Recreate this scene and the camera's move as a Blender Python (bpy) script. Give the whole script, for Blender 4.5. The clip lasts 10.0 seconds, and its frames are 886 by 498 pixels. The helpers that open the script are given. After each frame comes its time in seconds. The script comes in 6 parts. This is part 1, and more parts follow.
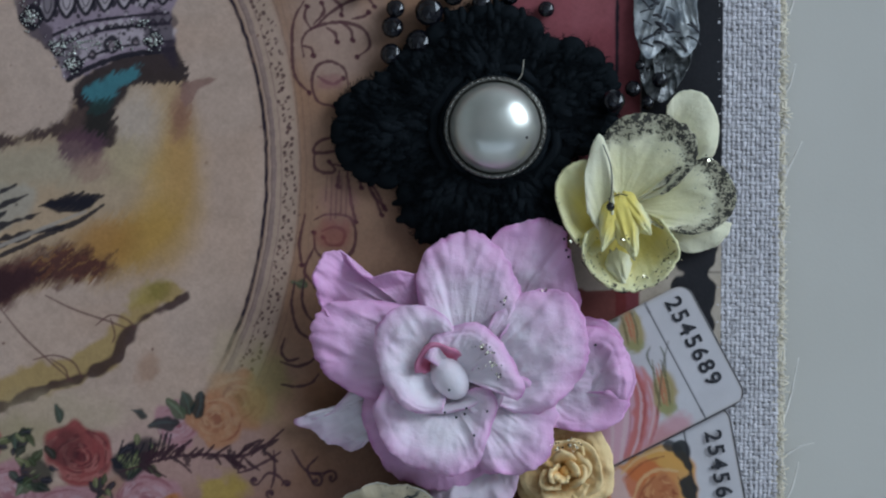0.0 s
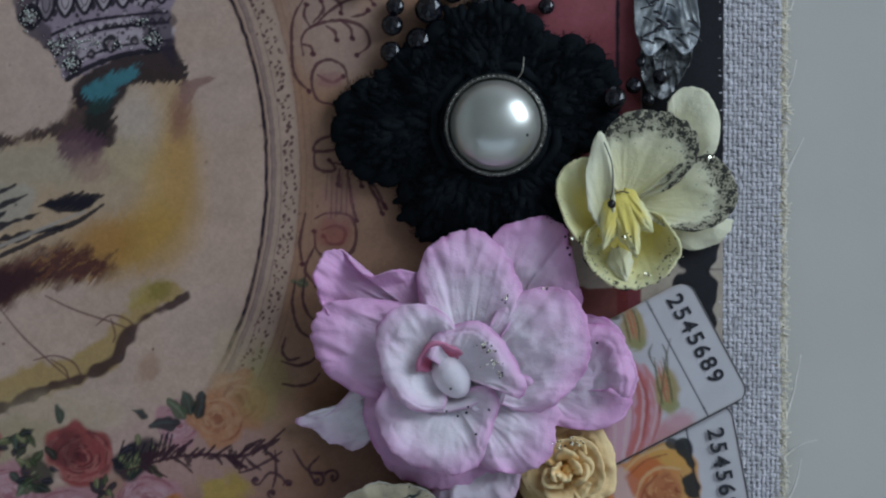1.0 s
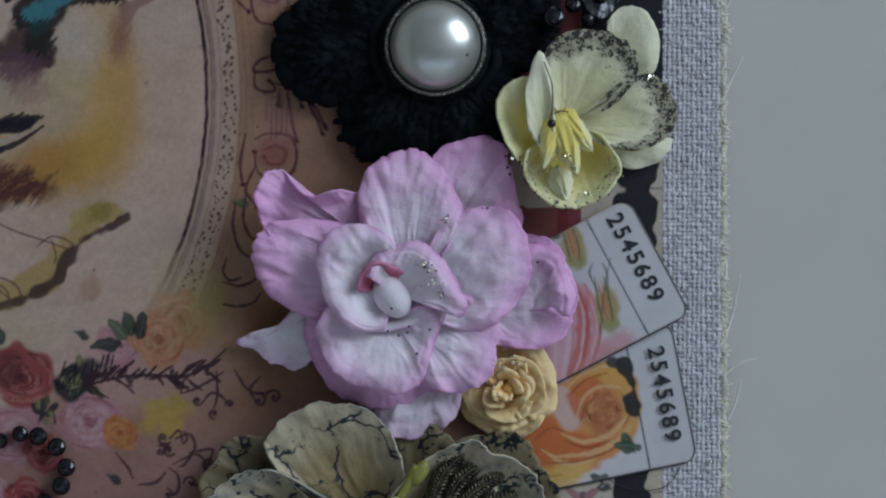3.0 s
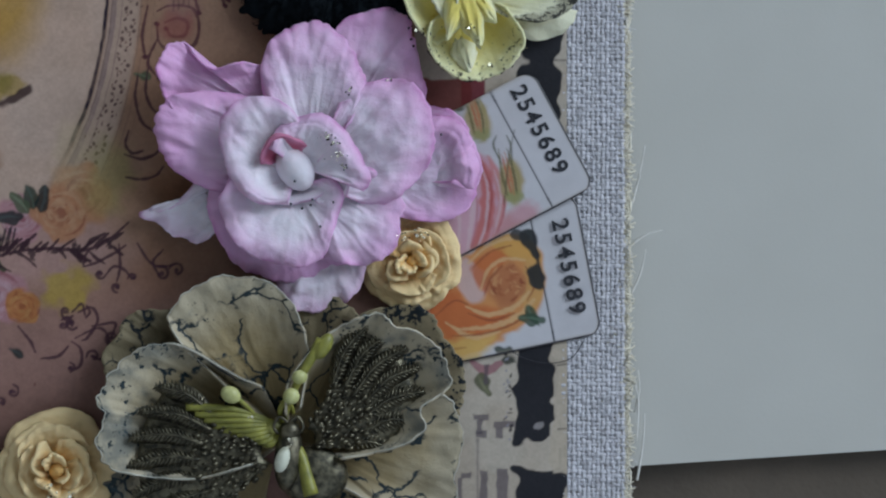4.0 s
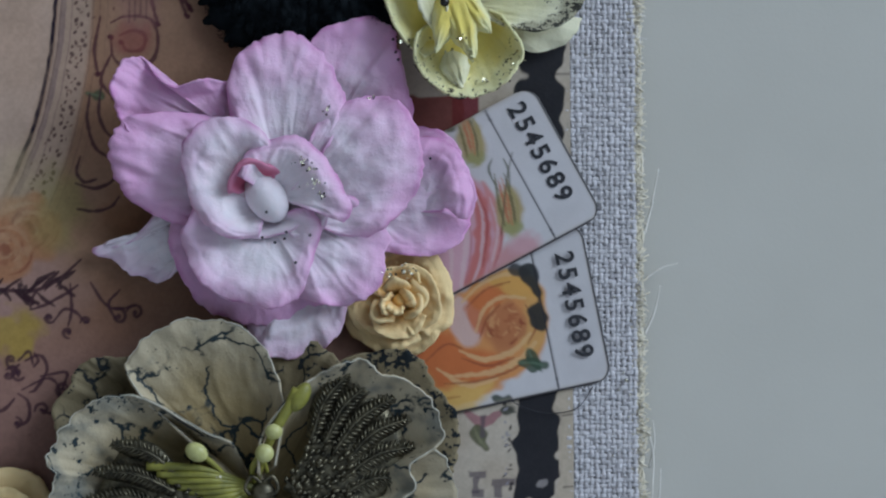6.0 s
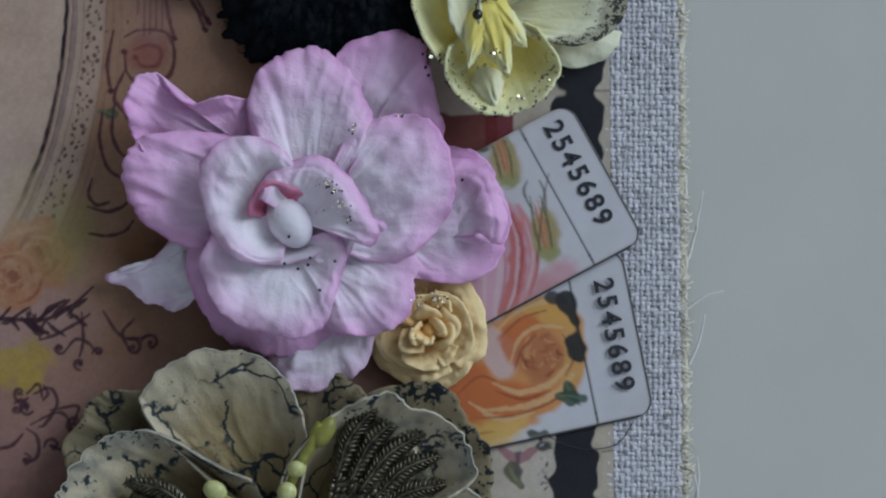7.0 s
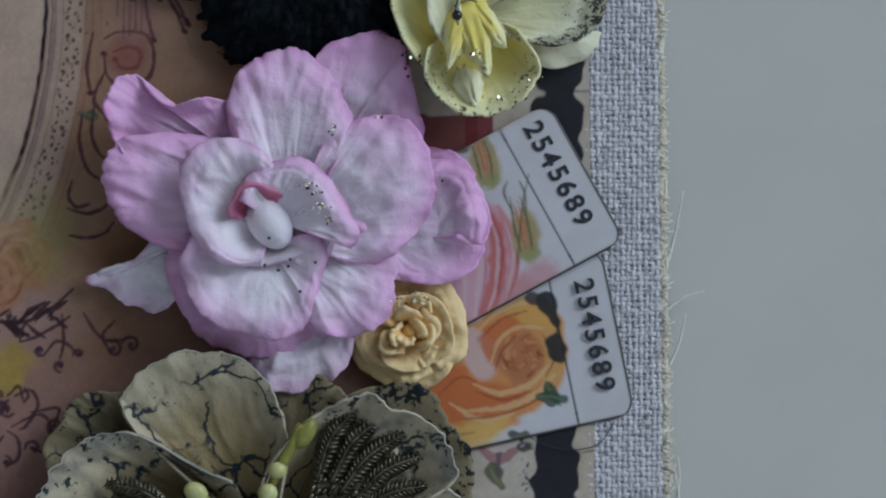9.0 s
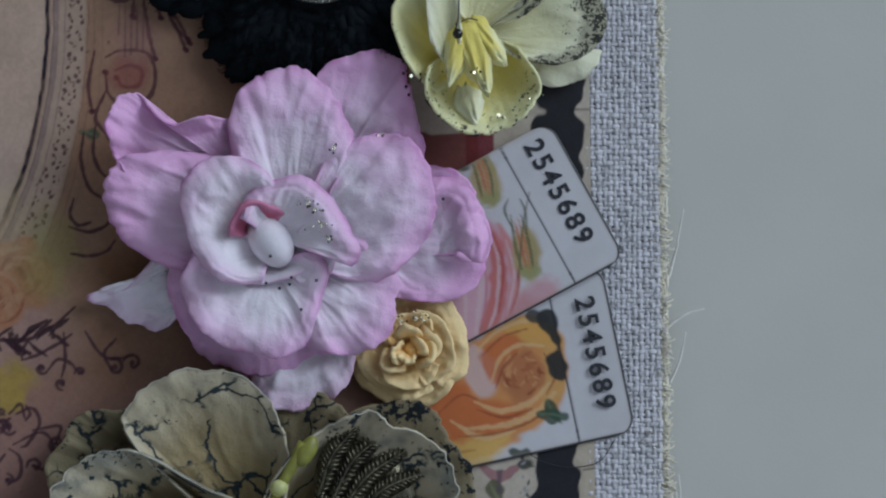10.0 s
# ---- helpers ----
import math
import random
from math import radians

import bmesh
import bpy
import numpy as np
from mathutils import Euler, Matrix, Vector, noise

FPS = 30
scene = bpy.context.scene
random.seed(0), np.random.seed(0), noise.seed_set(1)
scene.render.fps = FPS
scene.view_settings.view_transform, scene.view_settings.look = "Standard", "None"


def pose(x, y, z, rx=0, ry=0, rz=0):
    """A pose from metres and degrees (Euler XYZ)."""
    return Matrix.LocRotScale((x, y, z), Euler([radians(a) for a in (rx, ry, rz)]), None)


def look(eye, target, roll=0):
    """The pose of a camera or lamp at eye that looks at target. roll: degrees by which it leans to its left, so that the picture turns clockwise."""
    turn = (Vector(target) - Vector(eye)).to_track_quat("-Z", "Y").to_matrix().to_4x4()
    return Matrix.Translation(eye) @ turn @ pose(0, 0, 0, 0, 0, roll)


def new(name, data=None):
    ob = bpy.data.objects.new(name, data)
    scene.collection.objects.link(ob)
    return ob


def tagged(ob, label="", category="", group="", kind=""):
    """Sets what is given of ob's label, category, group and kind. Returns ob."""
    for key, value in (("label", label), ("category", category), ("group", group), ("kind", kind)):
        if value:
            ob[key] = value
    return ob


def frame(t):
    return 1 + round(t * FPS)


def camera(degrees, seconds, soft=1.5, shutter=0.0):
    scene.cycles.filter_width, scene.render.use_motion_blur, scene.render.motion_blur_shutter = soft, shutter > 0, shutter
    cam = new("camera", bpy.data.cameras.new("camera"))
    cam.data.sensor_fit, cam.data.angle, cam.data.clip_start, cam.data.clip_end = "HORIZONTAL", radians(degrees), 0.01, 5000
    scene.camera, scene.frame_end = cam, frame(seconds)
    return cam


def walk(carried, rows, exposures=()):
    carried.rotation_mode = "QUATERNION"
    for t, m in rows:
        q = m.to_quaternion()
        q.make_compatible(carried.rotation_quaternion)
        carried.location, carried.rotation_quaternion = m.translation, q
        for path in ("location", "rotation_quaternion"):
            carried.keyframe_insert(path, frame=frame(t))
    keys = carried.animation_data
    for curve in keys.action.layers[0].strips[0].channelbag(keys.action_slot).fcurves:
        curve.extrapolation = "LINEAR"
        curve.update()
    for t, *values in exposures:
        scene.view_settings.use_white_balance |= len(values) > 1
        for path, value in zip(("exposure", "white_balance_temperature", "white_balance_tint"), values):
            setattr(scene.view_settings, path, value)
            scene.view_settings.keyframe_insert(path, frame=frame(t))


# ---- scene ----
cam = camera(10.0, 10.0, soft=2.2)
# Seconds, height of the eye above the board, and the turn about x, y and z in degrees: the camera hangs over the board and turns.
PATH = [
    (0, 0.80199, 1.2836, 0.7219, 0.4781),
    (0.5, 0.80078, 1.3624, 0.6287, 0.4254),
    (1, 0.79964, 1.2649, 0.7397, 0.2132),
    (1.5, 0.80066, 1.3689, 0.8935, 0.0369),
    (2, 0.79929, 1.3324, 1.2908, 0.2105),
    (2.5, 0.79991, 1.0167, 0.7418, 0.0),
    (3, 0.80073, 0.3548, 0.0682, -0.0138),
    (3.2, 0.79954, 0.0005, -0.2116, -0.0138),
    (4.3, 0.79794, -1.2008, -1.1049, -0.1179),
    (4.5, 0.79797, -1.1036, -1.0838, -0.1179),
    (5, 0.78401, -1.0521, -1.1547, -0.2912),
    (5.5, 0.74695, -1.025, -1.2224, -0.444),
    (6, 0.71252, -0.7849, -1.2671, -0.5697),
    (6.2, 0.69861, -0.6349, -1.1539, -0.4307),
    (7.3, 0.67344, -0.5242, -0.9673, -0.6679),
    (7.5, 0.67645, -0.6189, -1.062, -0.6976),
    (8, 0.67519, -0.2933, -1.1758, -0.7003),
    (8.5, 0.67448, -0.3889, -1.1967, -0.8135),
    (9, 0.67427, -0.5131, -1.1964, -0.7499),
    (9.5, 0.67568, -0.3494, -1.1832, -0.7597),
    (10, 0.67559, -0.3083, -1.1845, -0.7852),
]
EYE_X, EYE_Y = 0.01036, -0.01420
EXPOSURES = [(0.0, -0.03), (0.5, -0.15), (1.0, -0.23), (2.5, -0.23), (3.2, -0.28), (4.3, 0.05), (5.5, 0.02), (6.2, -0.04), (7.3, -0.13), (10.0, -0.16)]
walk(cam, [(t, pose(EYE_X, EYE_Y, h, rx, ry, rz)) for t, h, rx, ry, rz in PATH], EXPOSURES)

# ---- light ----
world = bpy.data.worlds.new("room_air")
scene.world = world
world.use_nodes = True
wn = world.node_tree
sky = wn.nodes.new("ShaderNodeTexSky")
sky.sky_type, sky.sun_disc = "NISHITA", False
sky.sun_elevation, sky.sun_rotation = radians(35), radians(60)
wn.links.new(sky.outputs[0], wn.nodes["Background"].inputs[0])
wn.nodes["Background"].inputs[1].default_value = 0.1


def area_lamp(name, m, w, h, power, colour):
    la = bpy.data.lights.new(name, "AREA")
    la.shape, la.size, la.size_y, la.energy, la.color = "RECTANGLE", w, h, power, colour
    ob = new(name, la)
    ob.matrix_world = m
    return ob


# daylight in the window opening, above and beside the table
area_lamp("window_light", look((1.49, 1.05, 1.12), (0.49, 0.50, 0.50)), 1.2, 1.1, 30.0, (0.75, 0.93, 1.12))
# added soft fill from an assumed rooflight; the pearl mirrors some bright area there
area_lamp("ceiling_fill_light", look((0.10, -1.38, 1.715), (0.10, -1.379, 0.0)), 2.8, 1.1, 4.8, (0.80, 0.94, 1.08))

# ---- materials ----
def surf(name, c1, c2=None, size=0.002, rough=0.6, bump=0.2, fine=0.0004, metal=0.0, coat=0.0, sheen=0.0, spec=0.5, attr="", trans=0.0):
    """A surface of two mixed colours with grain of two sizes, in metres; attr: its colour comes from the sheet's own inks."""
    m = bpy.data.materials.new(name)
    m.use_nodes = True
    t = m.node_tree
    b = t.nodes["Principled BSDF"]
    co = t.nodes.new("ShaderNodeTexCoord")
    big = t.nodes.new("ShaderNodeTexNoise")
    big.inputs["Scale"].default_value, big.inputs["Detail"].default_value = 1 / size, 5
    small = t.nodes.new("ShaderNodeTexNoise")
    small.inputs["Scale"].default_value, small.inputs["Detail"].default_value = 1 / fine, 3
    for nd in (big, small):
        t.links.new(co.outputs["Object"], nd.inputs["Vector"])
    mix = t.nodes.new("ShaderNodeMix")
    mix.data_type = "RGBA"
    ramp = t.nodes.new("ShaderNodeMapRange")
    ramp.inputs[1].default_value, ramp.inputs[2].default_value = 0.35, 0.65
    t.links.new(big.outputs[0], ramp.inputs[0])
    t.links.new(ramp.outputs[0], mix.inputs["Factor"])
    c2 = c2 or tuple(0.8 * x for x in c1)
    mix.inputs["A"].default_value, mix.inputs["B"].default_value = (*c1, 1), (*c2, 1)
    out = mix.outputs["Result"]
    if attr:
        at = t.nodes.new("ShaderNodeAttribute")
        at.attribute_name = attr
        mul = t.nodes.new("ShaderNodeMix")
        mul.data_type, mul.blend_type = "RGBA", "MULTIPLY"
        mul.inputs["Factor"].default_value = 1.0
        t.links.new(at.outputs["Color"], mul.inputs["A"])
        t.links.new(out, mul.inputs["B"])
        out = mul.outputs["Result"]
    t.links.new(out, b.inputs["Base Color"])
    b.inputs["Roughness"].default_value, b.inputs["Metallic"].default_value = rough, metal
    b.inputs["Coat Weight"].default_value, b.inputs["Coat Roughness"].default_value = coat, 0.08
    b.inputs["Sheen Weight"].default_value, b.inputs["Specular IOR Level"].default_value = sheen, spec
    b.inputs["Transmission Weight"].default_value = trans
    if bump:
        bp = t.nodes.new("ShaderNodeBump")
        bp.inputs["Strength"].default_value, bp.inputs["Distance"].default_value = bump, fine * 0.6
        t.links.new(small.outputs[0], bp.inputs["Height"])
        t.links.new(bp.outputs[0], b.inputs["Normal"])
    return m


def petal_surf(name, heart, rim, inkc=(0.02, 0.025, 0.035), start=0.45, end=1.0, rough=0.75, inked=(0.62, 0.5), ink_size=0.0018, crack=0.0, see=0.12, dyed=False, wash=None):
    """Dyed paper: the heart's colour runs into the rim's; ink is dabbed on where the petal carries it, and cracks run over it."""
    m = surf(name, heart, tuple(0.93 * x for x in heart), 0.003, rough, 0.35, 0.0003)
    t = m.node_tree
    b = t.nodes["Principled BSDF"]
    old = b.inputs["Base Color"].links[0].from_socket
    at = t.nodes.new("ShaderNodeAttribute")
    at.attribute_name = "paint"
    sep = t.nodes.new("ShaderNodeSeparateColor")
    t.links.new(at.outputs["Color"], sep.inputs[0])
    co = t.nodes.new("ShaderNodeTexCoord")

    def math_node(op, a, c):
        nd = t.nodes.new("ShaderNodeMath")
        nd.operation = op
        for i, v in enumerate((a, c)):
            if isinstance(v, (int, float)):
                nd.inputs[i].default_value = v
            else:
                t.links.new(v, nd.inputs[i])
        return nd.outputs[0]

    def noise_node(size, detail=4):
        nd = t.nodes.new("ShaderNodeTexNoise")
        nd.inputs["Scale"].default_value, nd.inputs["Detail"].default_value = 1 / size, detail
        t.links.new(co.outputs["Object"], nd.inputs["Vector"])
        return nd.outputs[0]

    def ramp(v, lo, hi):
        nd = t.nodes.new("ShaderNodeMapRange")
        nd.interpolation_type = "SMOOTHSTEP"
        nd.inputs[1].default_value, nd.inputs[2].default_value = lo, hi
        t.links.new(v, nd.inputs[0])
        return nd.outputs[0]

    def over(a, c, f):
        nd = t.nodes.new("ShaderNodeMix")
        nd.data_type = "RGBA"
        t.links.new(f, nd.inputs["Factor"])
        t.links.new(a, nd.inputs["A"])
        nd.inputs["B"].default_value = (*c, 1)
        return nd.outputs["Result"]

    edge = math_node("ADD", sep.outputs[1], math_node("MULTIPLY", math_node("SUBTRACT", noise_node(0.004), 0.5), 0.55))
    deep = ramp(sep.outputs[1], 0.90, 1.0)
    if dyed:
        edge = math_node("ADD", edge, math_node("SUBTRACT", sep.outputs[2], 0.5))
    out = over(old, rim, ramp(edge, start, end))
    if dyed:
        out = over(out, (0.56, 0.20, 0.46), math_node("MULTIPLY", deep, math_node("MULTIPLY", ramp(noise_node(0.003), 0.4, 0.65), 0.7)))
    if crack:
        vo = t.nodes.new("ShaderNodeTexVoronoi")
        vo.feature = "DISTANCE_TO_EDGE"
        vo.inputs["Scale"].default_value = 1 / crack
        warp = t.nodes.new("ShaderNodeTexNoise")
        warp.inputs["Scale"].default_value = 1 / 0.006
        warp.inputs["Detail"].default_value = 6
        t.links.new(co.outputs["Object"], warp.inputs["Vector"])
        add = t.nodes.new("ShaderNodeVectorMath")
        add.operation = "MULTIPLY_ADD"
        t.links.new(warp.outputs["Color"], add.inputs[0])
        add.inputs[1].default_value = (0.011, 0.011, 0.011)
        t.links.new(co.outputs["Object"], add.inputs[2])
        t.links.new(add.outputs[0], vo.inputs["Vector"])
        line = math_node("MULTIPLY", ramp(vo.outputs["Distance"], 0.055, 0.015), ramp(noise_node(0.006, 8), 0.45, 0.53))
        out = over(out, inkc, line)
    fine = math_node("MULTIPLY", math_node("SUBTRACT", noise_node(ink_size * 0.28, 3), 0.5), 0.85)
    dab = math_node("MULTIPLY", sep.outputs[2], ramp(sep.outputs[0], inked[1], 1.0))
    spot = ramp(math_node("ADD", math_node("ADD", noise_node(ink_size, 8), fine), math_node("MULTIPLY", math_node("SUBTRACT", dab, 0.5), 0.45)), inked[0] - 0.05, inked[0] + 0.04)
    if wash:
        # a thin wash of the ink, brushed on before the dabs
        thin = ramp(math_node("ADD", dab, math_node("MULTIPLY", math_node("SUBTRACT", noise_node(0.0045, 6), 0.5), 1.5)), 0.35, 0.75)
        out = over(out, wash, math_node("MULTIPLY", math_node("MULTIPLY", thin, ramp(sep.outputs[2], 0.0, 0.3)), 0.62))
    if not dyed:
        out = over(out, inkc, math_node("MULTIPLY", spot, ramp(sep.outputs[2], 0.0, 0.15)))
    t.links.new(out, b.inputs["Base Color"])
    fib = t.nodes.new("ShaderNodeBump")
    fib.inputs["Strength"].default_value, fib.inputs["Distance"].default_value = 0.45, 0.0003
    t.links.new(noise_node(0.0010, 7), fib.inputs["Height"])
    t.links.new(b.inputs["Normal"].links[0].from_socket, fib.inputs["Normal"])
    t.links.new(fib.outputs[0], b.inputs["Normal"])
    b.inputs["Subsurface Weight"].default_value = see
    b.inputs["Subsurface Radius"].default_value = (0.001, 0.0008, 0.0008)
    b.inputs["Specular IOR Level"].default_value = 0.25
    return m


M_PAPER = surf("printed_paper", (0.63, 0.59, 0.66), (0.585, 0.55, 0.61), 0.004, 0.6, 0.15, 0.0005, attr="paint", spec=0.15)
M_CARD = surf("ticket_card", (0.84, 0.84, 0.86), (0.78, 0.78, 0.80), 0.004, 0.45, 0.1, 0.0004, attr="paint", spec=0.4)
M_INK = surf("black_ink", (0.012, 0.012, 0.016), (0.03, 0.03, 0.04), 0.0006, 0.6, 0.1)
M_LINEN = surf("linen_thread", (0.66, 0.635, 0.665), (0.55, 0.53, 0.55), 0.0011, 0.85, 0.5, 0.00012, spec=0.2)
# grey under the weave: shade in its holes is put into this colour
M_SHADE_CANVAS = surf("shade_grey_canvas", (0.34, 0.33, 0.33), (0.28, 0.27, 0.27), 0.002, 0.85, 0.4, 0.0003, spec=0.2)
M_WHITE_THREAD = surf("white_thread", (0.82, 0.79, 0.74), (0.70, 0.67, 0.62), 0.002, 0.8, 0.3, 0.00015, spec=0.2)
M_FRAY = surf("raw_thread", (0.76, 0.70, 0.58), (0.64, 0.58, 0.46), 0.002, 0.85, 0.4, 0.00015, spec=0.2)
M_BOARD = surf("white_board", (0.575, 0.553, 0.505), (0.555, 0.533, 0.485), 0.02, 0.55, 0.05, 0.0006, spec=0.3)
M_TABLE = surf("dark_wood", (0.085, 0.066, 0.050), (0.13, 0.10, 0.075), 0.02, 0.35, 0.2, 0.001)
M_WALL = surf("wall_paint", (0.70, 0.70, 0.69), (0.66, 0.66, 0.65), 0.3, 0.8, 0.1, 0.004)
M_FLOOR = surf("floor_boards", (0.16, 0.11, 0.07), (0.22, 0.15, 0.1), 0.2, 0.5, 0.1, 0.004)
M_PINK = petal_surf("pink_paper", (0.86, 0.785, 0.84), (0.75, 0.42, 0.655), start=0.06, end=1.1, dyed=True, see=0.3)
M_ROSEHEART = petal_surf("rose_red_paper", (0.55, 0.12, 0.2), (0.6, 0.22, 0.34))
M_YELLOW = petal_surf("pale_yellow_paper", (0.80, 0.66, 0.17), (0.80, 0.76, 0.44), inkc=(0.06, 0.055, 0.04), start=0.3, end=1.0, ink_size=0.0012)
M_CREAMY = petal_surf("cream_paper", (0.76, 0.72, 0.45), (0.78, 0.75, 0.55), inkc=(0.045, 0.043, 0.035), start=0.2, end=0.8, inked=(0.66, 0.48), ink_size=0.0011, wash=(0.19, 0.165, 0.11))
M_ORANGE = petal_surf("apricot_paper", (0.80, 0.48, 0.17), (0.88, 0.66, 0.35), start=0.0, end=0.95)
M_OLIVE = petal_surf("crackled_cream_paper", (0.32, 0.24, 0.12), (0.50, 0.425, 0.30), inkc=(0.022, 0.034, 0.040), start=0.25, end=1.0, crack=0.0085, inked=(0.68, 0.35), ink_size=0.0026, see=0.05, wash=(0.055, 0.085, 0.10))
M_BROWN = petal_surf("dark_olive_paper", (0.14, 0.11, 0.06), (0.25, 0.2, 0.12), inkc=(0.012, 0.016, 0.02), crack=0.008, inked=(0.58, 0.4), ink_size=0.003, see=0.0)
M_STAMEN = surf("stamen_green", (0.33, 0.31, 0.06), (0.20, 0.195, 0.04), 0.002, 0.45, 0.2)
M_STAMEN_PALE = surf("stamen_white", (0.60, 0.59, 0.26), (0.48, 0.47, 0.18), 0.002, 0.4, 0.2)
M_YARN = surf("black_yarn", (0.0085, 0.0108, 0.0128), (0.011, 0.0138, 0.0165), 0.006, 1.0, 0.3, 0.0004, spec=0.0)
M_PEARL = surf("pearl", (0.57, 0.59, 0.535), (0.63, 0.62, 0.57), 0.006, 0.30, 0.0, metal=0.78, coat=0.55, spec=0.6)
M_PEWTER = surf("old_pewter", (0.34, 0.33, 0.30), (0.16, 0.155, 0.14), 0.0008, 0.38, 0.3, 0.0002, metal=0.9)
M_BRONZE = surf("old_bronze", (0.21, 0.185, 0.125), (0.055, 0.05, 0.038), 0.0011, 0.42, 0.4, 0.0003, metal=0.9)
M_JET = surf("jet_bead", (0.004, 0.004, 0.006), (0.006, 0.006, 0.01), 0.004, 0.06, 0.0, spec=0.5)
M_GLITTER = surf("gold_glitter", (0.85, 0.80, 0.66), (0.5, 0.44, 0.3), 0.0004, 0.1, 0.0, metal=1.0)
M_SPECK = surf("dark_glitter", (0.06, 0.055, 0.05), (0.02, 0.02, 0.02), 0.0004, 0.25, 0.0, metal=0.7)
M_LACE = surf("blue_grey_film", (0.50, 0.52, 0.52), (0.16, 0.18, 0.20), 0.0022, 0.22, 0.4, 0.0009, spec=0.6)
M_CRUMPLE = surf("black_film", (0.012, 0.013, 0.015), (0.16, 0.17, 0.17), 0.0013, 0.14, 0.5, 0.0008, spec=0.6)
M_SILVER = surf("silver_glitter", (0.88, 0.90, 0.84), (0.45, 0.46, 0.43), 0.0004, 0.28, 0.0, metal=0.8)
M_TORN = surf("torn_paper_core", (0.60, 0.57, 0.48), (0.5, 0.47, 0.39), 0.001, 0.8, 0.4, 0.0002, spec=0.2)
M_CREAMY_WAX = surf("white_wax", (0.74, 0.74, 0.60), (0.62, 0.62, 0.48), 0.002, 0.4, 0.2)

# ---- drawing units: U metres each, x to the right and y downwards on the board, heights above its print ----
U = 0.14 / 1568
ORIGIN = {}


def P(x, y, z=0.0):
    return ((x - 784) * U, (441 - y) * U, z * U)


def thing(name, x, y, z, label, category, group="", kind=""):
    """An Empty at the base of a thing."""
    ob = new(name)
    ob.empty_display_size = 0.005
    ob.location = P(x, y, z)
    ORIGIN[ob] = Vector(ob.location)
    return tagged(ob, label, category, group, kind)


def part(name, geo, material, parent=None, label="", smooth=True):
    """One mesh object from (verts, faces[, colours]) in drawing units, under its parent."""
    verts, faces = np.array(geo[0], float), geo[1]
    # fitted to the camera's view: points above the print draw in towards (900, 600)
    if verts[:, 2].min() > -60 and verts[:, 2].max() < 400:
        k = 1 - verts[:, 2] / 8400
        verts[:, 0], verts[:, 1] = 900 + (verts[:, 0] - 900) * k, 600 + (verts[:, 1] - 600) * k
    co = np.empty((len(verts), 3))
    co[:, 0], co[:, 1], co[:, 2] = (verts[:, 0] - 784) * U, (441 - verts[:, 1]) * U, verts[:, 2] * U
    o = ORIGIN[parent] if parent else Vector((0, 0, 0))
    co -= np.array(o)
    me = bpy.data.meshes.new(name)
    me.from_pydata(co.tolist(), [], faces)
    if len(geo) > 2 and geo[2] is not None:
        at = me.attributes.new("paint", "FLOAT_COLOR", "POINT")
        c = np.ones((len(verts), 4), np.float32)
        c[:, :3] = geo[2]
        at.data.foreach_set("color", c.ravel())
    if smooth:
        me.polygons.foreach_set("use_smooth", np.ones(len(me.polygons), bool))
    me.materials.append(material)
    me.update()
    bm = bmesh.new()
    bm.from_mesh(me)
    bmesh.ops.recalc_face_normals(bm, faces=bm.faces)
    bm.to_mesh(me)
    bm.free()
    ob = new(name, me)
    ob.parent = parent
    ORIGIN[ob] = o
    if label:
        ob["label"] = label
    return ob


def joined(geos):
    v, f, c, n = [], [], [], 0
    for g in geos:
        v.append(np.asarray(g[0], float))
        f += [tuple(i + n for i in q) for q in g[1]]
        if len(g) > 2 and g[2] is not None:
            c.append(np.asarray(g[2], float))
        n += len(g[0])
    return np.concatenate(v), f, (np.concatenate(c) if c else None)


def sheet(grid, th, colours=None, closed=False):
    """A curved sheet of thickness th from a grid of points; its upper side is the grid."""
    nu, nv = grid.shape[:2]
    du, dv = np.gradient(grid, axis=0), np.gradient(grid, axis=1)
    nn = np.cross(du, dv)
    nn /= np.linalg.norm(nn, axis=2, keepdims=True) + 1e-9
    if nn[..., 2].mean() < 0:
        nn = -nn
    low = grid - nn * th
    v = np.concatenate([grid.reshape(-1, 3), low.reshape(-1, 3)])
    N = nu * nv
    f = []
    for i in range(nu - 1):
        for j in range(nv - 1):
            a, b, c, d = i * nv + j, i * nv + j + 1, (i + 1) * nv + j + 1, (i + 1) * nv + j
            f.append((a, b, c, d))
            f.append((N + d, N + c, N + b, N + a))
    rim = [i * nv for i in range(nu)] + [(nu - 1) * nv + j for j in range(1, nv)]
    rim += [i * nv + nv - 1 for i in range(nu - 2, -1, -1)] + [j for j in range(nv - 2, -1, -1)]
    for a, b in zip(rim[:-1], rim[1:]):
        if a != b:
            f.append((a, N + a, N + b, b))
    c = None if colours is None else np.concatenate([colours.reshape(-1, 3)] * 2)
    return v, f, c


def wob(x, y, seed, size):
    """Smooth noise about 0 on arrays."""
    return np.array([noise.noise((a / size + seed * 7.31, b / size - seed * 3.17, seed * 1.7)) for a, b in zip(np.ravel(x), np.ravel(y))]).reshape(np.shape(x))


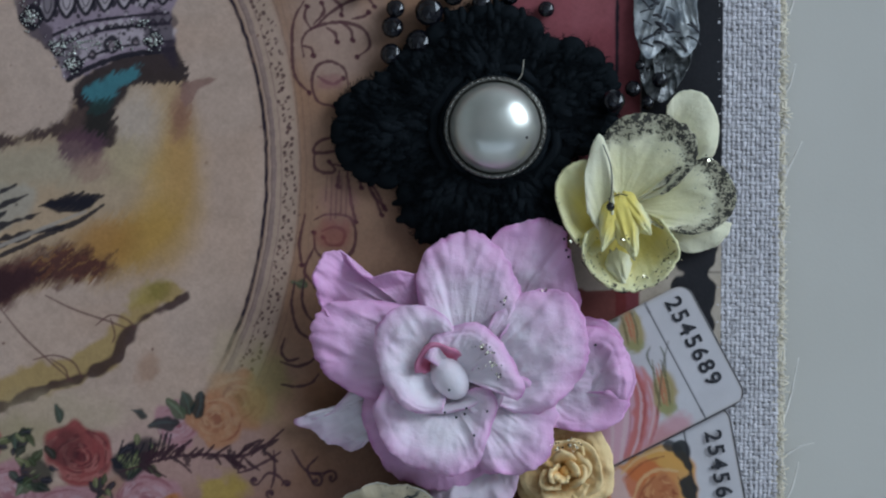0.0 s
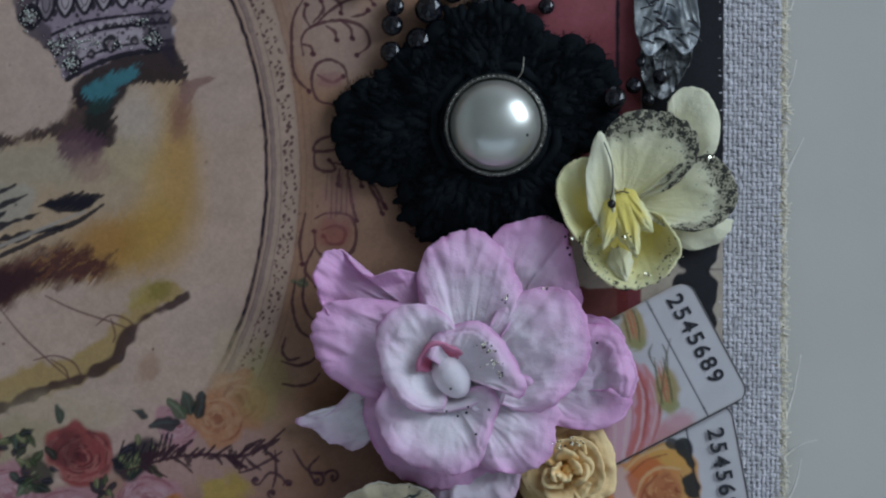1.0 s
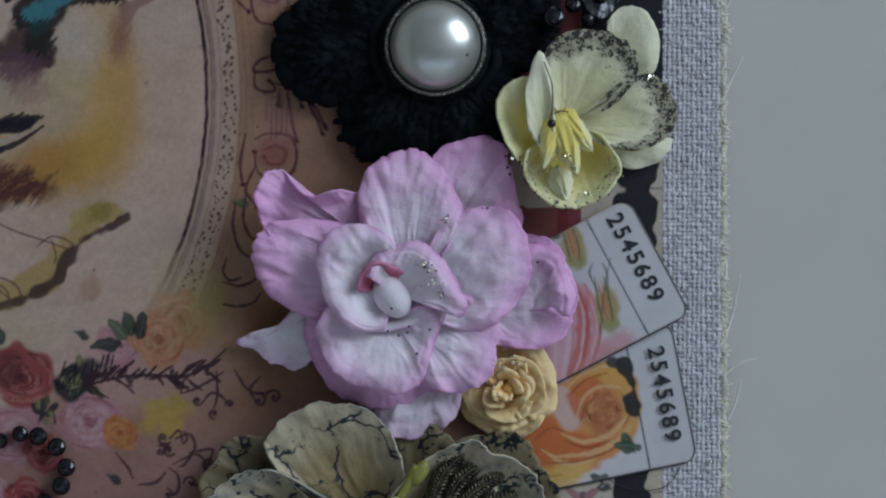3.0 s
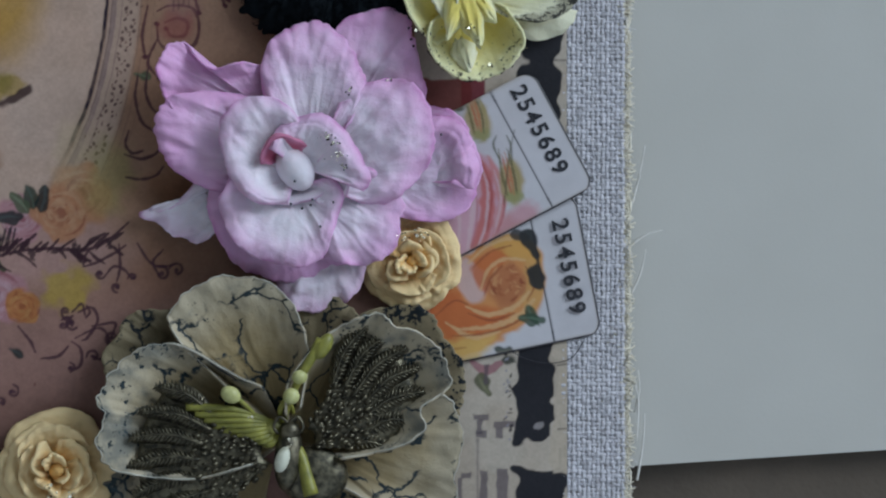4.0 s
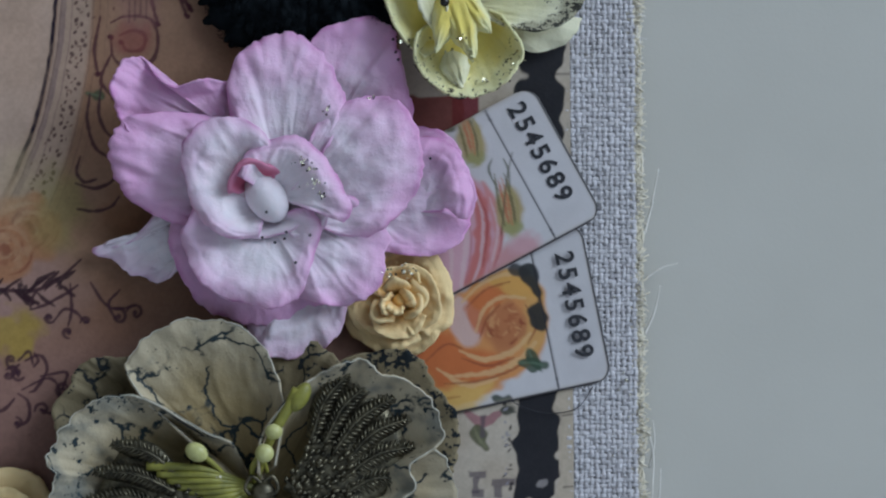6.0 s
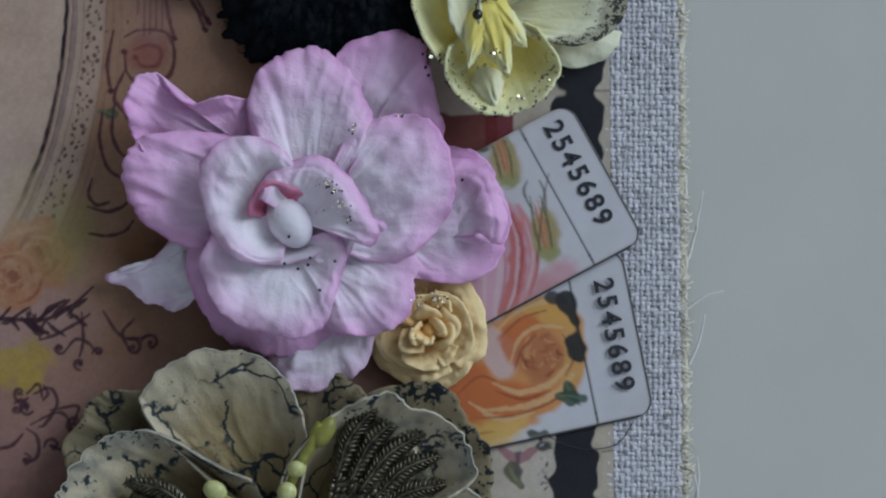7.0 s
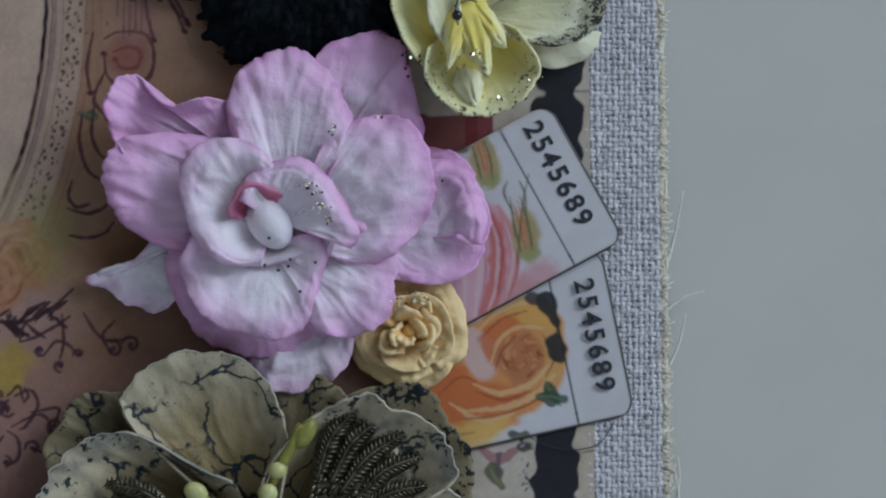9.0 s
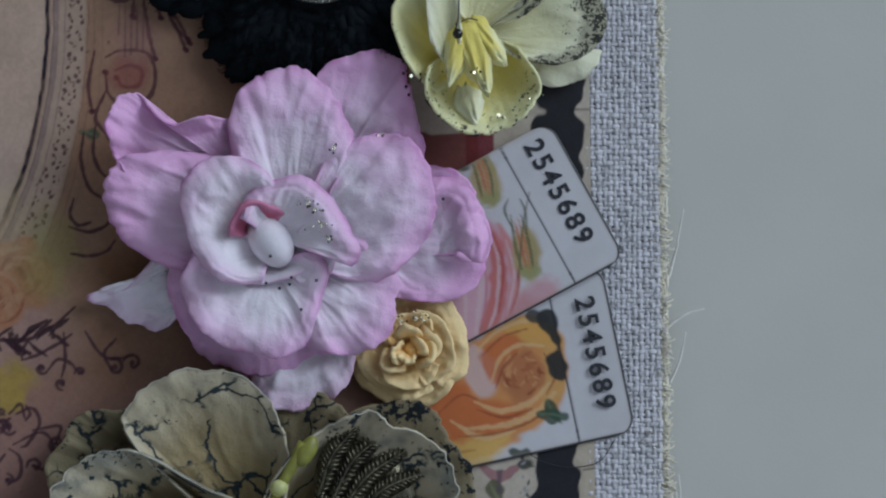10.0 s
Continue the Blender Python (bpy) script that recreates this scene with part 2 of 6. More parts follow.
def blade(base, tip, wid, z0, z1, cup=0.0, curl=0.0, belly=0.0, k=0.75, n=2.4, lean=0.0, wave=5.0, vein=2.0, ragged=0.06, ink=0.0, seed=1, th=5.0, nu=26, nv=25, fold=0.0, crease=0.0):
    """A petal from base to tip. cup lifts its sides, curl its rim, belly its middle; lean bends it sideways; fold rolls one side over."""
    bx, by = base
    dx, dy = tip[0] - bx, tip[1] - by
    L = math.hypot(dx, dy)
    e, g = (dx / L, dy / L), (-dy / L, dx / L)
    q = np.linspace(0.04, 1, nu)
    s = ((1 - np.cos(np.pi * q)) / 2)[:, None] * np.ones((1, nv))
    tt = np.linspace(-1, 1, nv)[None, :] * np.ones((nu, 1))
    t = np.sin(tt * np.pi / 2) * 0.35 + tt * 0.65
    hw = wid / 2 * np.maximum(0, 1 - np.abs(2 * s ** k - 1) ** n) ** (1 / n)
    hw = np.maximum(hw, wid * 0.03)
    edge = 1 + ragged * 2.0 * wob(s * 3.0, np.sign(t) * 3 + s, seed, 1.0) + ragged * 0.8 * wob(s * 9.0, np.sign(t) * 3 + s, seed + 2, 1.0)
    along = L * s * (1 + (1.5 * ragged * wob(t * 2.2, s * 0, seed + 5, 1.0) + 0.6 * ragged * wob(t * 6, s * 0, seed + 6, 1.0)) * s ** 3)
    across = hw * t * edge + lean * L * s * s
    rim = np.maximum(np.abs(t) ** 5 * np.minimum(1, s * 3), np.clip((s - 0.62) / 0.38, 0, 1) ** 3)
    z = z0 + (z1 - z0) * s ** 1.15 + belly * np.sin(np.pi * s) * (1 - t * t * 0.5) + cup * t * t * np.sqrt(s) + curl * rim
    z = z + wave * wob(along / 55, across / 40, seed + 11, 1.0) * s
    z = z + vein * np.sin(t * 11 + 3 * wob(along / 60, across / 60, seed + 3, 1.0)) * s * (1 - 0.5 * s) + vein * 0.7 * wob(t * 9, s * 2.2, seed + 8, 1.0)
    if crease:
        c1 = 1 - np.abs(wob(t * 1.9 + 0.5 * s, s * 1.3, seed + 21, 1.0)) * 3.0
        c2 = 1 - np.abs(wob(t * 4.2 - 0.8 * s, s * 2.2, seed + 22, 1.0)) * 3.0
        z = z + crease * (np.clip(c1, 0, 1) ** 2 + 0.4 * np.clip(c2, 0, 1) ** 2) * np.clip(s * 1.6, 0, 1)
        z = z + crease * 0.45 * wob(along / 16, across / 12, seed + 23, 1.0)
        z = z + crease * 2.2 * wob(t * 2.4, s * 2.0, seed + 25, 1.0) * rim
        across = across + crease * 0.9 * wob(along / 30, t * 2, seed + 24, 1.0) * np.abs(t)
    if fold:
        z = z + abs(fold) * np.clip(t * np.sign(fold), 0, 1) ** 2 * np.sqrt(s)
        across = across - fold * 0.8 * np.clip(t * np.sign(fold), 0, 1) ** 4
    grid = np.stack([bx + e[0] * along + g[0] * across, by + e[1] * along + g[1] * across, z], 2)
    col = np.stack([s, np.maximum(np.abs(t) * np.minimum(1, s * 2), s ** 2), np.full_like(s, ink)], 2)
    return sheet(grid, th, col)


def fan(base, outline, z0, z1, curl=-10.0, cup=0.0, ruffle=8.0, crease=6.0, dome=0.0, ink=0.0, seed=1, th=5.0, p=1.2, nu=34, n=9, tail=0.85, radial=1.0, lump=0.0, crumple=0.16, hem=0.0, pleats=()):
    """A broad petal that spreads from its base to a free outline of a few points. curl bends its rim, cup lifts its sides."""
    line = spline(outline, n)
    m = len(line)
    arc = np.concatenate([[0], np.cumsum(np.linalg.norm(np.diff(line, axis=0), axis=1))])
    w = np.linspace(-1, 1, m)
    b = np.array(base, float)
    r0 = np.linalg.norm(line - b, axis=1)
    wig = 1 + 0.028 * wob(arc / 26, arc * 0, seed, 1.0) + 0.018 * wob(arc / 9, arc * 0, seed + 1, 1.0)
    q = (np.linspace(0.03, 1, nu) ** tail)[:, None]
    xy = b + q[..., None] * ((line - b) * wig[:, None])[None]
    A, Q, W = np.broadcast_to(arc[None], (nu, m)), np.broadcast_to(q, (nu, m)), np.broadcast_to(w[None], (nu, m))
    rim = np.clip((Q - 0.72) / 0.28, 0, 1)
    z = z0 + (z1 - z0) * Q ** p + dome * np.sin(np.pi * np.minimum(1, Q)) + cup * W ** 4 * Q
    z = z + curl * rim ** 2.2 + ruffle * wob(A / 48, Q * 1.1, seed + 2, 1.0) * Q * (0.5 + 1.3 * rim)
    x, y = xy[..., 0], xy[..., 1]
    c1 = np.clip(1 - np.abs(wob(A / 62 + 0.4 * Q, Q * 1.9, seed + 3, 1.0)) * 3.0, 0, 1) ** 2
    c2 = np.clip(1 - np.abs(wob(A / 20, Q * 2.6, seed + 4, 1.0)) * 3.0, 0, 1) ** 2
    z = z + crease * (c1 * (0.35 + 0.65 * radial) + 0.25 * radial * c2) * np.clip(Q * 1.5, 0, 1) * (1 - 0.35 * rim) - crease * 0.6
    z = z + crease * 0.30 * radial * wob(A / 9, Q * 2.2, seed + 5, 1.0) * np.clip(Q * 1.4, 0, 1) + crease * 0.7 * wob(x / 46, y / 46, seed + 6, 1.0)
    z = z + crease * 0.5 * (0.3 + 0.7 * radial) * wob(A / 15, Q * 1.5, seed + 7, 1.0) * rim
    if lump:
        # pressed, rumpled paper: broad swellings and a few soft folds that keep no direction
        z = z + lump * (1.5 * wob(x / 64, y / 64, seed + 8, 1.0) + 0.45 * wob(x / 24, y / 24, seed + 9, 1.0) + crumple * wob(x / 10, y / 10, seed + 12, 1.0)) * np.clip(Q * 1.5, 0, 1)
        z = z + lump * 0.30 * np.clip(1 - np.abs(wob(x / 85 + 0.3 * Q, y / 85, seed + 10, 1.0)) * 3.5, 0, 1)
    if hem:
        # a pressed groove runs along the rim, deeper in some places
        at = 0.83 + 0.05 * wob(A / 60, A * 0, seed + 13, 1.0)
        z = z - hem * np.exp(-((Q - at) / 0.035) ** 2) * np.clip(0.5 + 1.2 * wob(A / 70, A * 0, seed + 14, 1.0), 0, 1.2)
    for w0, h in pleats:
        # paper folded over on itself: one side of the line lies higher
        z = z + h * step(w0 - 0.10, w0, W + 0.12 * wob(Q * 2.0, W * 0, seed + 15, 1.0)) * np.clip(Q * 1.8 - 0.2, 0, 1) * step(w0 + 0.9, w0, W)
    col = np.stack([Q, np.maximum(Q ** 1.6, np.abs(W) ** 5 * np.minimum(1, Q * 2)), np.full(Q.shape, ink)], 2)
    return sheet(np.stack([x, y, z], 2), th, col)


def cupped(cx, cy, z0, r0, r1, h, mid, span, curl=0.0, seed=1, th=4.0, nu=12, nv=17, ink=0.0, oval=1.0):
    """An upright petal, a part of a flaring cup round (cx, cy)."""
    q = np.linspace(0, 1, nu)[:, None] * np.ones((1, nv))
    p = np.linspace(-1, 1, nv)[None, :] * np.ones((nu, 1))
    top = 1 - 0.45 * np.abs(p) ** 3 + 0.22 * wob(p * 2.2, q * 0, seed, 1.0)
    r = r0 + (r1 - r0) * q ** 1.5 + curl * q ** 5 + 0.22 * r1 * wob(p * 1.4, q * 1.3, seed + 4, 1.0) * (0.3 + q) - 0.06 * r1 * np.abs(p)
    a = radians(mid) + radians(span) / 2 * p * (0.75 + 0.25 * np.sin(np.pi * np.minimum(q, 0.75)))
    z = z0 + h * q * top - abs(curl) * 0.6 * q ** 8
    grid = np.stack([cx + r * np.cos(a), cy + r * np.sin(a) * oval, z], 2)
    col = np.stack([q, np.maximum(np.abs(p) ** 2, q ** 2), np.full_like(q, ink)], 2)
    return sheet(grid, th, col)


def tube(pts, r, sides=6, taper=None, cap=True):
    """A round tube along points; r one radius or one a point."""
    pts = np.asarray(pts, float)
    m = len(pts)
    r = np.full(m, float(r)) if np.isscalar(r) else np.asarray(r, float)
    d = np.gradient(pts, axis=0)
    d /= np.linalg.norm(d, axis=1, keepdims=True) + 1e-9
    ref = np.array([0.0, 0.0, 1.0]) if abs(d[:, 2]).mean() < 0.8 else np.array([1.0, 0.0, 0.0])
    a = np.cross(d, ref)
    a /= np.linalg.norm(a, axis=1, keepdims=True) + 1e-9
    b = np.cross(d, a)
    w = np.arange(sides) * 2 * np.pi / sides
    v = (pts[:, None, :] + r[:, None, None] * (np.cos(w)[None, :, None] * a[:, None, :] + np.sin(w)[None, :, None] * b[:, None, :])).reshape(-1, 3)
    f = []
    for i in range(m - 1):
        for j in range(sides):
            k = (j + 1) % sides
            f.append((i * sides + j, i * sides + k, (i + 1) * sides + k, (i + 1) * sides + j))
    if cap:
        f.append(tuple(range(sides)))
        f.append(tuple(range((m - 1) * sides, m * sides)))
    return v, f, None


def ball(x, y, z, rx, ry=None, rz=None, nu=12, nv=18, turn=0.0, power=1.0):
    """An egg or bead; few steps give facets."""
    ry, rz = ry or rx, rz or rx
    v, f = [], []
    c, s = math.cos(radians(turn)), math.sin(radians(turn))
    for i in range(nu + 1):
        w = math.pi * (0.02 + 0.96 * i / nu)
        for j in range(nv):
            a = 2 * math.pi * (j + 0.5 * (i % 2)) / nv
            px, py = rx * math.sin(w) ** power * math.cos(a), ry * math.sin(w) ** power * math.sin(a)
            v.append((x + c * px - s * py, y + s * px + c * py, z + rz * math.cos(w)))
    for i in range(nu):
        for j in range(nv):
            k = (j + 1) % nv
            a, b, cc, d = i * nv + j, i * nv + k, (i + 1) * nv + k, (i + 1) * nv + j
            if i % 2:
                f += [(a, b, d), (b, cc, d)] if nv < 10 else [(a, b, cc, d)]
            else:
                f += [(a, b, cc), (a, cc, d)] if nv < 10 else [(a, b, cc, d)]
    f += [tuple(range(nv)), tuple(range(nu * nv, (nu + 1) * nv))]
    return v, f, None


def spline(pts, n=8, closed=False):
    """A smooth line through a few points."""
    p = np.asarray(pts, float)
    m = len(p)
    out = []
    for i in range(m if closed else m - 1):
        a, b = p[i], p[(i + 1) % m]
        pa = p[i - 1] if (closed or i) else 2 * a - b
        pb = p[(i + 2) % m] if (closed or i + 2 < m) else 2 * b - a
        for j in range(n):
            t = j / n
            out.append(0.5 * (2 * a + (b - pa) * t + (2 * pa - 5 * a + 4 * b - pb) * t * t + (3 * a - pa - 3 * b + pb) * t ** 3))
    if not closed:
        out.append(p[-1])
    return np.array(out)


# ---- the printer: inks laid on a sheet of points ----
LATTICE = np.random.RandomState(4).rand(256, 256)


def grain(X, Y, size, seed=0):
    """Soft noise from 0 to 1."""
    x, y = X / size + seed * 13.7, Y / size + seed * 5.3
    i, j = np.floor(x).astype(int), np.floor(y).astype(int)
    a, b = x - i, y - j
    a, b = a * a * (3 - 2 * a), b * b * (3 - 2 * b)
    g = lambda p, q: LATTICE[p % 256, q % 256]
    return (g(i, j) * (1 - a) + g(i + 1, j) * a) * (1 - b) + (g(i, j + 1) * (1 - a) + g(i + 1, j + 1) * a) * b


def step(lo, hi, x):
    t = np.clip((x - lo) / (hi - lo), 0, 1)
    return t * t * (3 - 2 * t)


class Print:
    def __init__(self, X, Y, base):
        self.X, self.Y = X.ravel(), Y.ravel()
        self.C = np.ones((self.X.size, 3)) * np.array(base)

    def ink(self, sel, m, colour):
        m = np.clip(m, 0, 1)[:, None]
        self.C[sel] = self.C[sel] * (1 - m) + np.array(colour) * m

    def near(self, x0, y0, x1, y1):
        return np.nonzero((self.X > x0) & (self.X < x1) & (self.Y > y0) & (self.Y < y1))[0]

    def line_distance(self, sel, pts, closed=False):
        x, y = self.X[sel], self.Y[sel]
        best = np.full(x.shape, 1e9)
        at = np.zeros(x.shape)
        odd = np.zeros(x.shape, bool)
        m = len(pts)
        for i in range(m if closed else m - 1):
            (ax, ay), (bx, by) = pts[i][:2], pts[(i + 1) % m][:2]
            dx, dy = bx - ax, by - ay
            t = np.clip(((x - ax) * dx + (y - ay) * dy) / (dx * dx + dy * dy + 1e-9), 0, 1)
            d = np.hypot(x - ax - t * dx, y - ay - t * dy)
            hit = d < best
            best[hit] = d[hit]
            at[hit] = (i + t[hit]) / m
            if closed:
                cross = (ay > y) != (by > y)
                odd ^= cross & (x < (bx - ax) * (y - ay) / (by - ay + 1e-9) + ax)
        return best, at, odd

    def fill(self, pts, colour, soft=4.0, a=1.0, rough=0.0, seed=1, smooth=True):
        line = spline(pts, 5, True) if smooth else np.asarray(pts, float)
        pad = soft + rough + 4
        sel = self.near(line[:, 0].min() - pad, line[:, 1].min() - pad, line[:, 0].max() + pad, line[:, 1].max() + pad)
        d, _, odd = self.line_distance(sel, line, True)
        sd = np.where(odd, d, -d) + rough * 2 * (grain(self.X[sel], self.Y[sel], 9 + rough, seed) - 0.5)
        self.ink(sel, step(-soft, soft, sd) * a, colour)

    def stroke(self, pts, w, colour, a=1.0, taper=0.0, seed=2, smooth=True, rough=0.35):
        line = spline(pts, 6) if smooth and len(pts) > 2 else np.asarray(pts, float)
        pad = w + 4
        sel = self.near(line[:, 0].min() - pad, line[:, 1].min() - pad, line[:, 0].max() + pad, line[:, 1].max() + pad)
        d, t, _ = self.line_distance(sel, line)
        half = w / 2 * (1 - taper * np.abs(2 * t - 1) ** 2) * (1 - rough / 2 + rough * grain(self.X[sel], self.Y[sel], 7, seed))
        self.ink(sel, step(half + 1.3, half - 1.3, d) * a, colour)

    def blob(self, x, y, rx, ry, colour, a=1.0, turn=0.0, soft=0.5, seed=3, rough=0.5):
        m = max(rx, ry) * 1.6
        sel = self.near(x - m, y - m, x + m, y + m)
        c, s = math.cos(radians(turn)), math.sin(radians(turn))
        px, py = self.X[sel] - x, self.Y[sel] - y
        e = np.hypot((c * px + s * py) / rx, (-s * px + c * py) / ry) + rough * (grain(self.X[sel], self.Y[sel], max(6, min(rx, ry) * 0.5), seed) - 0.5)
        self.ink(sel, step(1 + soft * 0.5, 1 - soft * 0.5, e) * a, colour)

    def rose(self, x, y, r, pale, mid, dark, seed=1):
        """A printed rose: rings of petals with darker folds."""
        rnd = random.Random(seed)
        self.blob(x, y, r, r * 0.85, mid, 0.95, rnd.uniform(0, 90), 0.25, seed, 0.45)
        for i in range(int(26 + r * 0.25)):
            d, w, l = r * (0.12 + 0.8 * rnd.random()), rnd.uniform(0, 6.283), rnd.uniform(0.5, 1.3)
            wx, wy = x + rnd.uniform(-0.08, 0.08) * r, y + rnd.uniform(-0.08, 0.08) * r
            arc = [(wx + d * math.cos(w + g), wy + d * 0.85 * math.sin(w + g)) for g in (0, l * 0.3, l * 0.6, l)]
            if i % 2:
                self.stroke(arc, r * rnd.uniform(0.08, 0.20), pale, 0.6, 0.8, seed + i, rough=0.8)
            else:
                self.stroke(arc, max(2.4, r * rnd.uniform(0.03, 0.08)), dark, 0.65, 0.8, seed + i, rough=0.9)
        for i in range(30):
            w, d = rnd.uniform(0, 6.283), r * math.sqrt(rnd.random()) * 0.9
            self.blob(x + d * math.cos(w), y + d * 0.85 * math.sin(w), r * rnd.uniform(0.05, 0.2), r * rnd.uniform(0.04, 0.1), rnd.choice((pale, mid, mid, dark)), 0.5, math.degrees(w) + 90, 0.8, seed + i, 0.8)
        self.blob(x, y, r * 0.2, r * 0.16, dark, 0.8, 30, 0.7, seed, 0.6)

    def leaf(self, x, y, l, turn, colour, seed=1):
        c, s = math.cos(radians(turn)), math.sin(radians(turn))
        q = [(0, 0), (0.3, 0.26), (0.7, 0.2), (1, 0), (0.6, -0.2), (0.25, -0.22)]
        self.fill([(x + l * (c * u - s * v), y + l * (s * u + c * v)) for u, v in q], colour, 2.2, 0.9, 4, seed)
        pale = tuple(min(0.5, 2.2 * k + 0.05) for k in colour)
        self.stroke([(x + l * 0.1 * c, y + l * 0.1 * s), (x + l * (0.5 * c - 0.06 * s), y + l * (0.5 * s + 0.06 * c)), (x + l * 0.95 * c, y + l * 0.95 * s)], max(2, l * 0.10), pale, 0.55, 0.7, seed, rough=0.9)

# ---- the room, the table and the white board ----
def box(x0, y0, z0, x1, y1, z1):
    v = [(x, y, z) for z in (z0, z1) for y in (y0, y1) for x in (x0, x1)]
    return v, [(0, 1, 3, 2), (4, 6, 7, 5), (0, 4, 5, 1), (2, 3, 7, 6), (0, 2, 6, 4), (1, 5, 7, 3)], None


def metre_box(name, a, b, material, label, category, parent=None, kind="structure"):
    """A block between two corners in metres."""
    k = lambda p: (p[0] / U + 784, 441 - p[1] / U, p[2] / U)
    (x0, y0, z0), (x1, y1, z1) = k(a), k(b)
    ob = part(name, box(x0, y0, z0, x1, y1, z1), material, parent, smooth=False)
    return tagged(ob, label, category, kind=kind)


# unseen room: floor, walls and ceiling are assumed; pale walls bounce the daylight
FLOOR_Z = -0.78
metre_box("floor", (-2.0, -2.0, FLOOR_Z - 0.05), (1.6, 2.1, FLOOR_Z), M_FLOOR, "brown wooden floor of the room", "floor")
# the ceiling, one slab with an opening assumed for the added fill lamp
slab = []
for x0, y0, x1, y1 in ((-2.0, -0.80, 1.6, 2.1), (-2.0, -2.0, 1.6, -1.95), (-2.0, -1.95, -1.32, -0.80), (1.52, -1.95, 1.6, -0.80)):
    slab.append(box(x0 / U + 784, 441 - y0 / U, 1.72 / U, x1 / U + 784, 441 - y1 / U, 1.8 / U))
tagged(part("ceiling", joined(slab), M_WALL, smooth=False), "plain white ceiling with an opening added for the fill lamp", "ceiling", kind="structure")
metre_box("wall_west", (-2.1, -2.0, FLOOR_Z), (-2.0, 2.1, 1.72), M_WALL, "plain painted wall", "wall")
metre_box("wall_south", (-2.0, -2.1, FLOOR_Z), (1.6, -2.0, 1.72), M_WALL, "plain painted wall", "wall")
metre_box("wall_north", (-2.0, 2.1, FLOOR_Z), (1.6, 2.2, 1.72), M_WALL, "plain painted wall", "wall")
# the window wall, in four pieces round its opening
WX, WY0, WY1, WZ0, WZ1 = 1.6, 0.35, 1.75, 0.35, 1.65
metre_box("wall_east", (WX, -2.0, FLOOR_Z), (WX + 0.12, WY0, 1.72), M_WALL, "plain painted wall beside the window", "wall")
metre_box("wall_east_pier", (WX, WY1, FLOOR_Z), (WX + 0.12, 2.1, 1.72), M_WALL, "plain painted wall beside the window", "wall")
metre_box("wall_east_sill", (WX, WY0, FLOOR_Z), (WX + 0.12, WY1, WZ0), M_WALL, "plain painted wall under the window", "wall")
metre_box("wall_east_head", (WX, WY0, WZ1), (WX + 0.12, WY1, 1.72), M_WALL, "plain painted wall over the window", "wall")

LEVEL = -34.0   # top of the white board, under the canvas panel
table = metre_box("table", (-0.75, -0.50, -0.045), (0.75, 0.50, -0.0068), M_TABLE, "dark brown wooden table under the white board", "table", kind="")
for sx in (-1, 1):
    for sy in (-1, 1):
        lx, ly = 0.68 * sx, 0.43 * sy
        leg = metre_box("leg", (lx - 0.03, ly - 0.03, FLOOR_Z), (lx + 0.03, ly + 0.03, -0.045), M_TABLE, "square dark wooden leg", "", table, kind="")


def white_board():
    """A sheet of white board whose lower edge runs slightly uphill."""
    z1, z0 = LEVEL, -0.0068 / U
    q = [(-2600, 1402), (3400, 1034), (3000, -2600), (-2800, -2600)]
    v = [(x, y, z) for z in (z0, z1) for x, y in q]
    f = [(0, 1, 2, 3), (4, 5, 6, 7)] + [(i, (i + 1) % 4, 4 + (i + 1) % 4, 4 + i) for i in range(4)]
    ob = part("white_board", (v, f), M_BOARD, smooth=False)
    tagged(ob, "smooth white board lying on the dark table", "board")


white_board()

# ---- the panel: a covered board, its printed paper and the linen along its side ----
PURPLE, BROWN_INK, NIGHT = (0.075, 0.028, 0.048), (0.20, 0.085, 0.06), (0.022, 0.02, 0.028)


def axis(lo, a, b, hi, fine, coarse):
    return np.concatenate([np.arange(lo, a, coarse), np.arange(a, b, fine), np.arange(b, hi, coarse), [hi]])


